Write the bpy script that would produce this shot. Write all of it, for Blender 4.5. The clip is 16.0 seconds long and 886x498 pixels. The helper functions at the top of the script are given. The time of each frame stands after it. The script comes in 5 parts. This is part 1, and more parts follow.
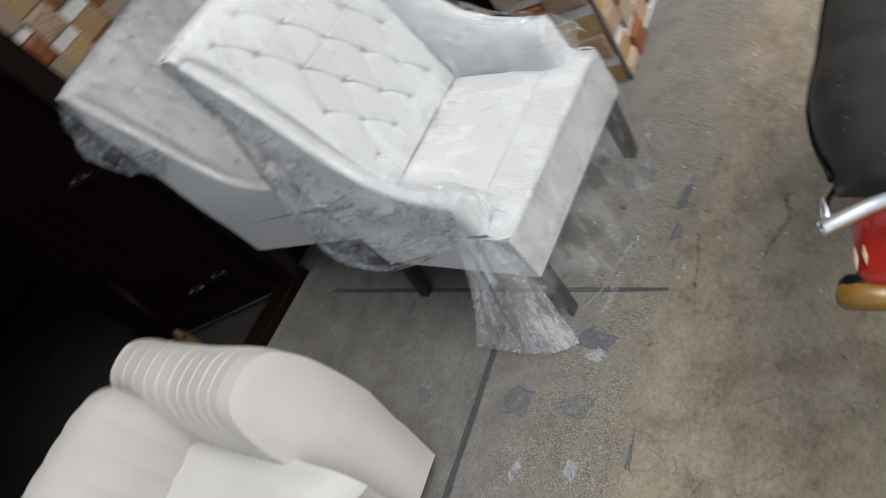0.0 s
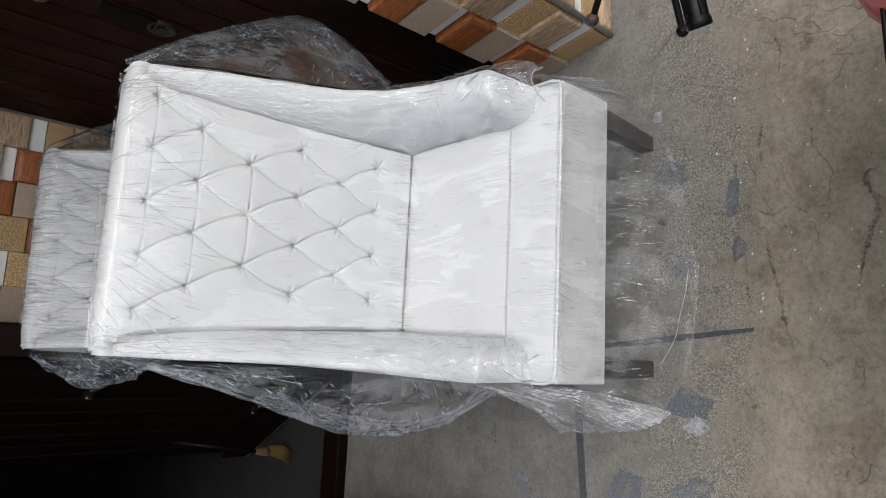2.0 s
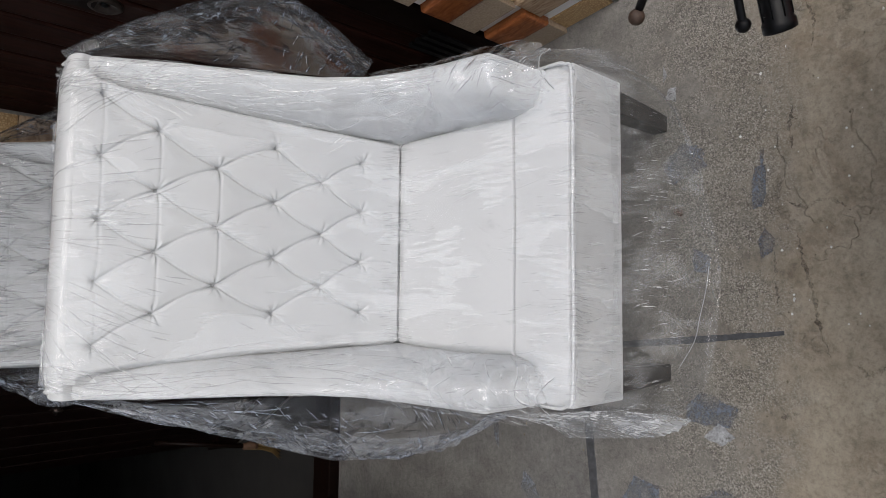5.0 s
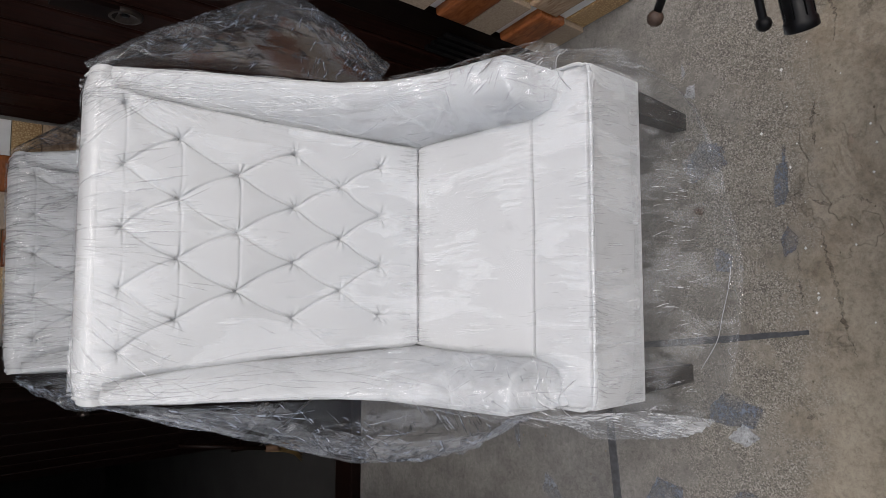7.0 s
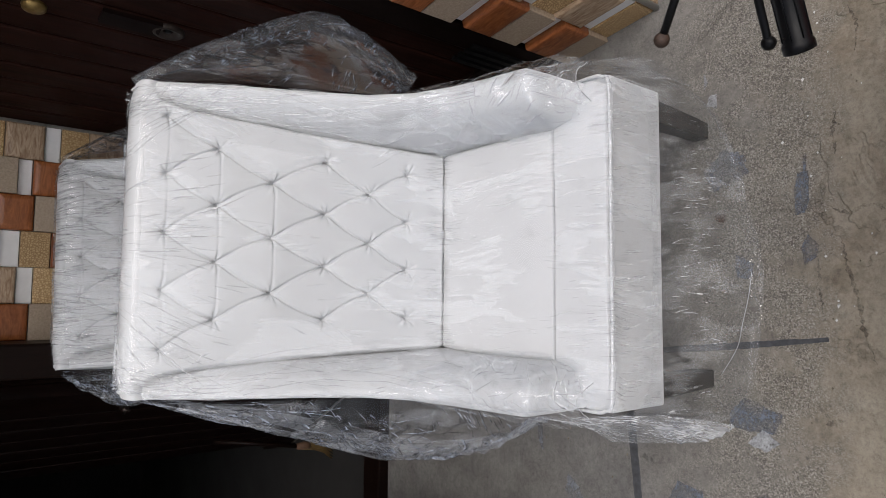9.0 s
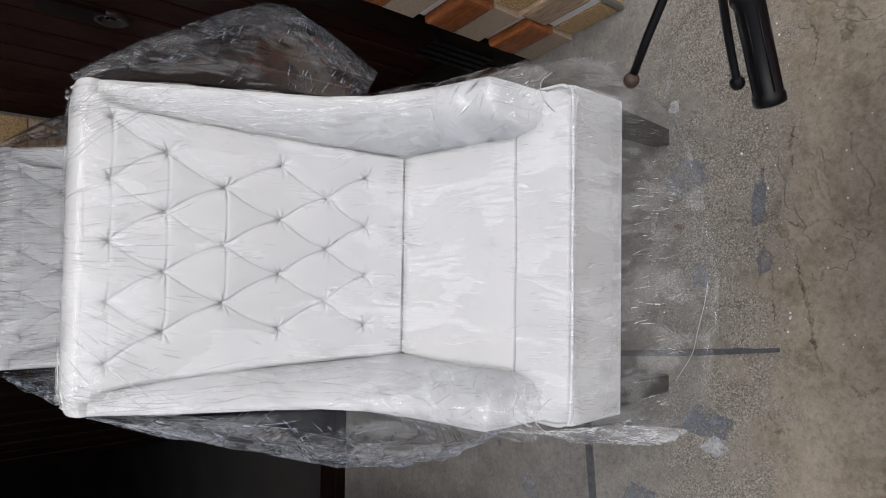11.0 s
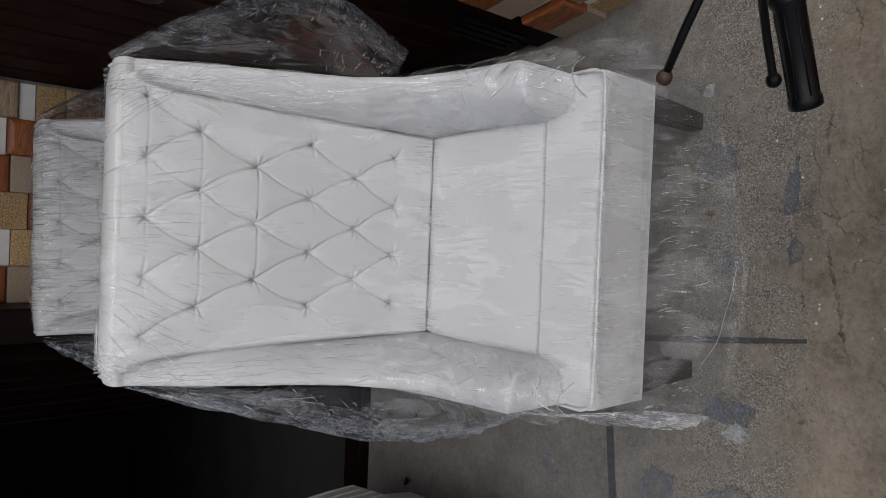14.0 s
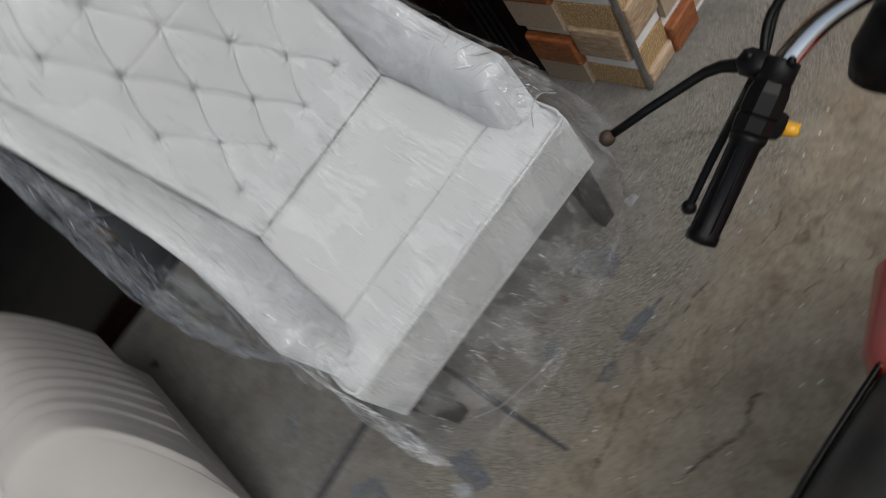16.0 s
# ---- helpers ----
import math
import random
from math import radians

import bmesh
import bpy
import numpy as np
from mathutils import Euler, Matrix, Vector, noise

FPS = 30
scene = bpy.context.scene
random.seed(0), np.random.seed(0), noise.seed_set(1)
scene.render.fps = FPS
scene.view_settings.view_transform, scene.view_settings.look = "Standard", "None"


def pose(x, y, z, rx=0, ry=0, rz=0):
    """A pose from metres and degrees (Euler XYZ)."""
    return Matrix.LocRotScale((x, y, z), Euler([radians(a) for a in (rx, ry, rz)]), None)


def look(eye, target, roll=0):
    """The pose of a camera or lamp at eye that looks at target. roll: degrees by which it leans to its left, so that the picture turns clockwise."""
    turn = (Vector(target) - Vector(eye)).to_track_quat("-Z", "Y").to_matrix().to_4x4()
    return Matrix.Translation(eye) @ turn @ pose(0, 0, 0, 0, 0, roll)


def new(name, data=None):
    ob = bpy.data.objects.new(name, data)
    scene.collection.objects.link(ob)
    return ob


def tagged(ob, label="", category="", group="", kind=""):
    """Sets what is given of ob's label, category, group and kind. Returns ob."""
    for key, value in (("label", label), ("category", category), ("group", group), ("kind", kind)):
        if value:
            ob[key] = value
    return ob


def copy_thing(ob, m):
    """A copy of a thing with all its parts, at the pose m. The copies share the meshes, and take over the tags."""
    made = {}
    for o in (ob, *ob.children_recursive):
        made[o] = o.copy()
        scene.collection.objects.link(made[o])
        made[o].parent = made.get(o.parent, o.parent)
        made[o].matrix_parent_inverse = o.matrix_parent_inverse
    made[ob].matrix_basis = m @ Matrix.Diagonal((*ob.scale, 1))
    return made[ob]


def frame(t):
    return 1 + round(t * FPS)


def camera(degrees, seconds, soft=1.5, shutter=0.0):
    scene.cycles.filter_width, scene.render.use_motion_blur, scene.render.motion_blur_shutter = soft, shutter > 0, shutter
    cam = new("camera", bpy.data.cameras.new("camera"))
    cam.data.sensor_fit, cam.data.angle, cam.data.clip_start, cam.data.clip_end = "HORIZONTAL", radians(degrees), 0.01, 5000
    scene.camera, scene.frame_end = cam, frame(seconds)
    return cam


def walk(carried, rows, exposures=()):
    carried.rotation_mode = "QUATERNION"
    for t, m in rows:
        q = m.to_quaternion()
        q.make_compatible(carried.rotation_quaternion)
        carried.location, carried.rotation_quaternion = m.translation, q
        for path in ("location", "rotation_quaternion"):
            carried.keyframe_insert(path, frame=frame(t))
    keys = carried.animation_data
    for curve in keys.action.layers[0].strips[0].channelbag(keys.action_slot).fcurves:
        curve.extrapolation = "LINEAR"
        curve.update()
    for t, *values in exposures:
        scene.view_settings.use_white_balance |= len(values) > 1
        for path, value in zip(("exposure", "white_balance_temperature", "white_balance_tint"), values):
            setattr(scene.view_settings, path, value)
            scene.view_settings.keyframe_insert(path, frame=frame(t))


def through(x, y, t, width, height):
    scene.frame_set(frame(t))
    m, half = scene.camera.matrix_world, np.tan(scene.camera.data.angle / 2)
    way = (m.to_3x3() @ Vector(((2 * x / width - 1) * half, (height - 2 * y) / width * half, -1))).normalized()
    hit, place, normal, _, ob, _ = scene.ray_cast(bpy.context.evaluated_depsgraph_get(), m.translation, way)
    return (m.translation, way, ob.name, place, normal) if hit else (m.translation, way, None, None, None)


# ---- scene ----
from mathutils.bvhtree import BVHTree

cam = camera(68.8, 16.0, soft=0.5, shutter=0.35)
PATH = [
    (0, (-1.058, -1.033, 1.601), (-0.324, 0.333, 0.338), -45.2),
    (0.3, (-0.943, -0.981, 1.593), (-0.175, 0.290, 0.253), -57.5),
    (0.5, (-0.846, -0.968, 1.584), (-0.141, 0.376, 0.281), -62.7),
    (0.7, (-0.748, -0.926, 1.573), (-0.030, 0.408, 0.267), -64.5),
    (1, (-0.646, -0.875, 1.570), (0.099, 0.430, 0.249), -68.0),
    (1.1, (-0.619, -0.846, 1.563), (0.145, 0.463, 0.261), -67.7),
    (1.2, (-0.541, -0.857, 1.561), (0.202, 0.496, 0.295), -69.3),
    (1.3, (-0.490, -0.886, 1.561), (0.179, 0.510, 0.299), -70.7),
    (1.5, (-0.410, -0.883, 1.579), (0.084, 0.521, 0.242), -72.9),
    (1.7, (-0.332, -0.897, 1.588), (-0.015, 0.557, 0.255), -77.0),
    (2, (-0.287, -0.908, 1.586), (0.020, 0.578, 0.282), -79.5),
    (2.5, (-0.227, -0.912, 1.581), (-0.012, 0.573, 0.258), -82.9),
    (3, (-0.211, -0.908, 1.570), (0.002, 0.570, 0.240), -83.6),
    (5.5, (-0.126, -0.748, 1.511), (0.012, 0.702, 0.140), -85.5),
    (6, (-0.126, -0.752, 1.508), (-0.002, 0.711, 0.149), -85.5),
    (6.5, (-0.121, -0.757, 1.519), (0.021, 0.740, 0.201), -86.6),
    (7, (-0.128, -0.762, 1.523), (0.022, 0.726, 0.196), -86.2),
    (7.5, (-0.133, -0.773, 1.528), (0.012, 0.733, 0.220), -86.0),
    (8, (-0.129, -0.785, 1.534), (0.005, 0.752, 0.261), -86.2),
    (10.5, (-0.125, -0.839, 1.554), (0.051, 0.714, 0.306), -85.6),
    (11, (-0.039, -0.793, 1.534), (0.030, 0.677, 0.180), -87.3),
    (11.5, (-0.010, -0.800, 1.538), (0.028, 0.686, 0.199), -89.2),
    (12, (-0.006, -0.809, 1.529), (0.015, 0.673, 0.186), -89.5),
    (12.5, (-0.007, -0.819, 1.539), (0.021, 0.688, 0.224), -89.6),
    (13, (-0.008, -0.818, 1.539), (0.003, 0.699, 0.235), -89.9),
    (13.5, (-0.010, -0.813, 1.542), (-0.002, 0.714, 0.250), -89.4),
    (14, (-0.011, -0.801, 1.543), (-0.038, 0.722, 0.248), -88.4),
    (14.5, (-0.002, -0.800, 1.539), (-0.072, 0.729, 0.251), -89.5),
    (15, (0.008, -0.802, 1.539), (-0.134, 0.727, 0.259), -90.8),
    (15.5, (0.013, -0.808, 1.534), (-0.135, 0.688, 0.215), -91.2),
    (15.6, (0.010, -0.807, 1.530), (-0.125, 0.678, 0.196), -88.8),
    (15.7, (-0.002, -0.801, 1.515), (-0.087, 0.633, 0.124), -79.5),
    (15.8, (-0.013, -0.796, 1.499), (-0.053, 0.585, 0.054), -70.3),
    (15.9, (-0.025, -0.791, 1.484), (-0.021, 0.533, -0.014), -61.0),
    (16, (-0.036, -0.786, 1.469), (0.006, 0.478, -0.080), -51.8),
]
EXPOSURES = [(0.0, 0.45, 6500, 6), (0.6, 0.55, 6480, 6), (1.0, 0.56, 6450, 7), (1.7, 0.46, 6450, 8), (3.0, 0.38, 6450, 8), (5.5, 0.18, 6500, 10), (8.0, 0.25, 6500, 11), (9.2, 0.32, 6500, 11), (10.3, 0.40, 6500, 11),
             (11.2, 0.30, 6500, 11), (12.0, 0.14, 6500, 12), (12.45, -0.18, 6500, 12), (14.5, -0.26, 6500, 11), (15.5, -0.22, 6500, 10), (16.0, -0.17, 6550, 6)]
walk(cam, [(t, look(eye, target, roll)) for t, eye, target, roll in PATH], EXPOSURES)

# ---- world and light: an overcast sky over a yard, the house stands behind the chairs ----
SUN_ELEV, SUN_ROT = radians(58), radians(172)
world = bpy.data.worlds.new("sky")
scene.world = world
world.use_nodes = True
wn = world.node_tree.nodes
sky = wn.new("ShaderNodeTexSky")
sky.sky_type, sky.sun_disc = "NISHITA", False
sky.sun_elevation, sky.sun_rotation = SUN_ELEV, SUN_ROT
sky.air_density, sky.dust_density, sky.ozone_density = 1.0, 4.0, 1.0
grey_sky = wn.new("ShaderNodeHueSaturation")
grey_sky.inputs["Saturation"].default_value = 0.6
world.node_tree.links.new(sky.outputs[0], grey_sky.inputs["Color"])
world.node_tree.links.new(grey_sky.outputs[0], wn["Background"].inputs[0])
wn["Background"].inputs[1].default_value = 0.15
sun = new("sun", bpy.data.lights.new("sun", "SUN"))
sun.data.energy, sun.data.angle, sun.data.color = 0.9, radians(50), (1.0, 0.99, 0.98)
sun.matrix_world = look((0.5, -3.4, 6.4), (0, 0.2, 0.4))


# ---- materials ----
class Nodes:
    """A small builder for node materials."""

    def __init__(self, name):
        self.mat = bpy.data.materials.new(name)
        self.mat.use_nodes = True
        self.tree = self.mat.node_tree
        self.bsdf = self.tree.nodes["Principled BSDF"]
        self.out = self.tree.nodes["Material Output"]

    def add(self, kind, **props):
        node = self.tree.nodes.new(kind)
        for key, value in props.items():
            if key == "blend_type":
                node.blend_type = value
            elif key == "data_type":
                node.data_type = value
            elif key == "operation":
                node.operation = value
            elif key == "feature":
                node.feature = value
        return node

    def link(self, a, b):
        self.tree.links.new(a, b)

    def coords(self, scale=(1, 1, 1), rot=(0, 0, 0), which="Object"):
        tc, mp = self.add("ShaderNodeTexCoord"), self.add("ShaderNodeMapping")
        mp.inputs["Scale"].default_value, mp.inputs["Rotation"].default_value = scale, rot
        self.link(tc.outputs[which], mp.inputs[0])
        return mp.outputs[0]

    def noise(self, vec, scale, detail=4.0, rough=0.55, distort=0.0):
        n = self.add("ShaderNodeTexNoise")
        n.inputs["Scale"].default_value, n.inputs["Detail"].default_value = scale, detail
        n.inputs["Roughness"].default_value, n.inputs["Distortion"].default_value = rough, distort
        self.link(vec, n.inputs["Vector"])
        return n.outputs[0]

    def cells(self, vec, scale, feature="F1"):
        n = self.add("ShaderNodeTexVoronoi", feature=feature)
        n.inputs["Scale"].default_value = scale
        self.link(vec, n.inputs["Vector"])
        return n

    def ramp(self, fac, stops):
        r = self.add("ShaderNodeValToRGB")
        el = r.color_ramp.elements
        while len(el) < len(stops):
            el.new(0.5)
        for e, (p, c) in zip(el, stops):
            e.position = p
            e.color = (*c, 1) if isinstance(c, tuple) else (c, c, c, 1)
        self.link(fac, r.inputs[0])
        return r.outputs[0]

    def mix(self, fac, a, b, blend="MIX"):
        m = self.add("ShaderNodeMix", data_type="RGBA", blend_type=blend)
        for value, slot in ((fac, m.inputs[0]), (a, m.inputs[6]), (b, m.inputs[7])):
            if hasattr(value, "is_linked"):
                self.link(value, slot)
            elif isinstance(value, tuple):
                slot.default_value = (*value, 1)
            else:
                slot.default_value = value
        return m.outputs[2]

    def math(self, op, a, b=0.0):
        m = self.add("ShaderNodeMath", operation=op)
        for value, slot in ((a, m.inputs[0]), (b, m.inputs[1])):
            if hasattr(value, "is_linked"):
                self.link(value, slot)
            else:
                slot.default_value = value
        return m.outputs[0]

    def bump(self, height, strength=0.3, distance=0.002, under=None):
        b = self.add("ShaderNodeBump")
        b.inputs["Strength"].default_value, b.inputs["Distance"].default_value = strength, distance
        self.link(height, b.inputs["Height"])
        if under is not None:
            self.link(under, b.inputs["Normal"])
        return b.outputs[0]

    def finish(self, color=None, rough=0.5, metal=0.0, normal=None, spec=None, coat=0.0):
        for value, key in ((color, "Base Color"), (rough, "Roughness"), (metal, "Metallic"), (normal, "Normal"), (spec, "Specular IOR Level"), (coat, "Coat Weight")):
            if value is None:
                continue
            slot = self.bsdf.inputs[key]
            if hasattr(value, "is_linked"):
                self.link(value, slot)
            elif isinstance(value, tuple):
                slot.default_value = (*value, 1)
            else:
                slot.default_value = value
        return self.mat


def fabric(name, light, dark, weave=900.0, soil=0.5):
    n = Nodes(name)
    v = n.coords()
    big = n.noise(v, 5.0, 5, 0.6)
    col = n.ramp(big, [(0.3, dark), (0.62, light)])
    fine = n.noise(v, weave, 2, 0.5)
    col = n.mix(0.06, col, n.ramp(fine, [(0.35, 0.55), (0.65, 1.0)]), "MULTIPLY")
    nb = n.bump(fine, 0.05, 0.0006)
    nb = n.bump(n.noise(v, 9.0, 2, 0.5), 0.08, 0.005, nb)
    n.bsdf.inputs["Sheen Weight"].default_value = 0.15
    return n.finish(col, 0.86, 0.0, nb, 0.25)


def dark_wood(name, lo, hi, rough=0.32, rot=(0, 0, 0), spec=0.12):
    n = Nodes(name)
    v = n.coords((14, 14, 1.0), rot)
    grain = n.noise(v, 3.0, 6, 0.62, 1.6)
    col = n.ramp(grain, [(0.3, lo), (0.7, hi)])
    w = n.coords()
    dust = n.noise(w, 9.0, 6, 0.7)
    col = n.mix(n.ramp(dust, [(0.6, 0.0), (0.9, 0.10)]), col, (0.12, 0.09, 0.075))
    r = n.ramp(n.noise(w, 5.0, 5), [(0.3, rough - 0.08), (0.75, rough + 0.3)])
    return n.finish(col, r, 0.0, n.bump(grain, 0.25, 0.0012), spec)


def plain(name, color, rough=0.5, metal=0.0, grain=60.0, amount=0.25, bump=0.1, coat=0.0, spec=0.5):
    n = Nodes(name)
    v = n.coords()
    a = n.noise(v, grain, 5, 0.6)
    dim = tuple(c * (1 - amount) for c in color)
    col = n.ramp(a, [(0.3, dim), (0.7, color)])
    r = n.ramp(n.noise(v, grain * 0.3, 4), [(0.3, max(0.02, rough - 0.1)), (0.7, min(1.0, rough + 0.12))])
    return n.finish(col, r, metal, n.bump(a, bump, 0.001), spec, coat)


def piece_wood(name, lo, hi, rough=0.22):
    n = Nodes(name)
    oi = n.add("ShaderNodeObjectInfo")
    tc = n.add("ShaderNodeTexCoord")
    shift = n.add("ShaderNodeVectorMath", operation="ADD")
    n.link(tc.outputs["Object"], shift.inputs[0])
    mul = n.math("MULTIPLY", oi.outputs["Random"], 7.0)
    n.link(mul, shift.inputs[1])
    mp = n.add("ShaderNodeMapping")
    mp.inputs["Scale"].default_value = (10, 40, 40)
    mp.inputs["Rotation"].default_value = (0, 0, 0.2)
    n.link(shift.outputs[0], mp.inputs[0])
    grain = n.noise(mp.outputs[0], 1.6, 5, 0.6, 1.8)
    col = n.ramp(grain, [(0.28, lo), (0.7, hi)])
    hue = n.ramp(oi.outputs["Random"], [(0.0, (0.72, 0.68, 0.66)), (1.0, (1.0, 1.0, 1.0))])
    col = n.mix(1.0, col, hue, "MULTIPLY")
    return n.finish(col, rough, 0.0, n.bump(grain, 0.08, 0.0006), 0.5)


def piece_stone(name, lo, hi, scale=180.0, ornate=False, rough=0.3):
    n = Nodes(name)
    oi = n.add("ShaderNodeObjectInfo")
    v = n.coords()
    a = n.noise(v, scale, 4, 0.65, 0.4)
    if ornate:
        a = n.cells(v, 130.0, "DISTANCE_TO_EDGE").outputs[0]
        a = n.math("ADD", n.math("MULTIPLY", a, 1.6), n.math("MULTIPLY", n.noise(v, 260.0, 3), 0.45))
    col = n.ramp(a, [(0.3, lo), (0.62, hi)])
    hue = n.ramp(oi.outputs["Random"], [(0.0, (0.78, 0.76, 0.74)), (1.0, (1.0, 1.0, 1.0))])
    col = n.mix(1.0, col, hue, "MULTIPLY")
    return n.finish(col, rough, 0.0, n.bump(a, 0.12, 0.0006), 0.5)


def film_material(name, shade=0.4, patch=0.25, haze=0.0, gloss=1.5, rough=0.1, along=0.07, fine=130.0, crinkle=1.0, wave=14.0, tint=(0.90, 0.92, 0.94), facet=0.25, veiled=0.05, folds=0.5, band=0.26, most=0.26, skew=0.11):
    """Thin clear plastic. The mesh carries "lay": metres across the pull, metres along it, and how
    tightly the sheet is gathered there. Most light passes straight on; gathers show as crinkled
    facets, and where the sheet lifts off, sky sheen is painted in as paler fields with a ragged border."""
    n = Nodes(name)
    at = n.add("ShaderNodeAttribute")
    at.attribute_name = "lay"
    sep = n.add("ShaderNodeSeparateXYZ")
    n.link(at.outputs["Vector"], sep.inputs[0])
    u, v, tight = sep.outputs
    flow = n.noise(at.outputs["Vector"], 5.0, 2, 0.5)
    swing = n.math("MULTIPLY", n.math("SUBTRACT", flow, 0.5), 0.05)

    def coords(a, b, turn=0.0):
        """Flat coordinates stretched along the pull, wandering a little, turned by a slope."""
        c = n.add("ShaderNodeCombineXYZ")
        uu = n.math("ADD", n.math("ADD", u, swing), n.math("MULTIPLY", v, turn))
        n.link(n.math("MULTIPLY", uu, a), c.inputs[0])
        n.link(n.math("MULTIPLY", v, b), c.inputs[1])
        return c.outputs[0]

    # ragged clumps where the gathers really stand
    clump = n.noise(coords(26.0, 7.0), 1.0, 5, 0.7)
    g1 = n.ramp(n.math("ADD", clump, n.math("MULTIPLY", n.math("SUBTRACT", tight, 0.5), 0.36)), [(0.57, 0.0), (0.66, 1.0)])
    clump2 = n.noise(coords(13.0, 9.0, 0.5), 1.0, 5, 0.7)
    g2 = n.ramp(n.math("ADD", clump2, n.math("MULTIPLY", n.math("SUBTRACT", tight, 0.5), 0.30)), [(0.57, 0.0), (0.66, 1.0)])
    # where it lifts off: sky sheen painted as paler fields, border frayed along the pull
    fray = n.math("MULTIPLY", n.math("SUBTRACT", n.noise(coords(95.0, 9.0), 1.0, 3, 0.65), 0.5), 0.46)
    field = n.math("ADD", n.math("ADD", n.noise(coords(9.0, 4.0), 1.0, 3, 0.5), fray), n.math("MULTIPLY", n.math("SUBTRACT", tight, 0.5), 0.16))
    sky_sheen = n.ramp(field, [(0.522, 0.0), (0.536, patch)])
    # crinkled facets, long along the pull, each tilted its own way, with sharp folds between them
    tilt, fold = [], []
    for a, b, turn, gate in ((fine * 0.30, fine * along, 1.2 * skew, g2), (fine * 0.75, fine * along * 1.6, skew, g1)):
        c = coords(a, b, turn)
        cell = n.cells(c, 1.0)
        edge = n.cells(c, 1.0, "DISTANCE_TO_EDGE").outputs[0]
        fold.append(n.math("MULTIPLY", n.ramp(edge, [(0.02, 1.0), (0.11, 0.0)]), gate))
        off = n.add("ShaderNodeVectorMath", operation="SUBTRACT")
        n.link(cell.outputs["Color"], off.inputs[0])
        off.inputs[1].default_value = (0.5, 0.5, 0.5)
        amount = n.add("ShaderNodeVectorMath", operation="SCALE")
        n.link(off.outputs[0], amount.inputs[0])
        n.link(n.math("MULTIPLY", gate, facet), amount.inputs[3])
        tilt.append((amount.outputs[0], n.math("MULTIPLY", cell.outputs["Color"], gate)))
    # each facet's share of sheen is put into the milky colour
    veil = n.math("MULTIPLY", n.math("ADD", tilt[0][1], tilt[1][1]), veiled)
    crease = n.math("MAXIMUM", fold[0], fold[1])
    # long flat bands where the sheet is drawn very tight
    bands = n.math("MULTIPLY", n.cells(coords(62.0, 2.6), 1.0).outputs["Color"], n.ramp(tight, [(0.74, 0.0), (0.79, band)]))
    milky = n.math("ADD", n.math("ADD", sky_sheen, haze), n.math("ADD", veil, bands))
    big = n.noise(coords(wave, wave * 0.6), 1.0, 3, 0.55, 0.6)
    nb = n.bump(n.math("MULTIPLY", big, 1.3), crinkle, 0.008)
    for vector, _ in tilt:
        add = n.add("ShaderNodeVectorMath", operation="ADD")
        n.link(nb, add.inputs[0])
        n.link(vector, add.inputs[1])
        nb = add.outputs[0]
    unit = n.add("ShaderNodeVectorMath", operation="NORMALIZE")
    n.link(nb, unit.inputs[0])
    nb = unit.outputs[0]
    # the folds' darkness, from bent light, is painted into the clear colour
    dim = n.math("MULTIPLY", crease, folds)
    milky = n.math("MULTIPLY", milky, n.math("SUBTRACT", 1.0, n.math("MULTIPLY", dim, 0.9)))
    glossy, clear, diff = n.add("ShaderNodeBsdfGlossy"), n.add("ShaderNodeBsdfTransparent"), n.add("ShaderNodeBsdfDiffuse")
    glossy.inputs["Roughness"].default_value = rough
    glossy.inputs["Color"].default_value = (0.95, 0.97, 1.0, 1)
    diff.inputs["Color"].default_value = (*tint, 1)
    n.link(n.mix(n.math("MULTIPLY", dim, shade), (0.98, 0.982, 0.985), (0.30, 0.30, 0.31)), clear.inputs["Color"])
    n.link(nb, glossy.inputs["Normal"])
    fr = n.add("ShaderNodeFresnel")
    fr.inputs["IOR"].default_value = 1.5
    n.link(nb, fr.inputs["Normal"])
    m1, m2 = n.add("ShaderNodeMixShader"), n.add("ShaderNodeMixShader")
    n.link(n.math("MINIMUM", milky, 0.9), m1.inputs[0])
    n.link(clear.outputs[0], m1.inputs[1])
    n.link(diff.outputs[0], m1.inputs[2])
    n.link(n.math("MINIMUM", n.math("MULTIPLY", fr.outputs[0], gloss), most), m2.inputs[0])
    n.link(m1.outputs[0], m2.inputs[1])
    n.link(glossy.outputs[0], m2.inputs[2])
    n.link(m2.outputs[0], n.out.inputs["Surface"])
    return n.mat


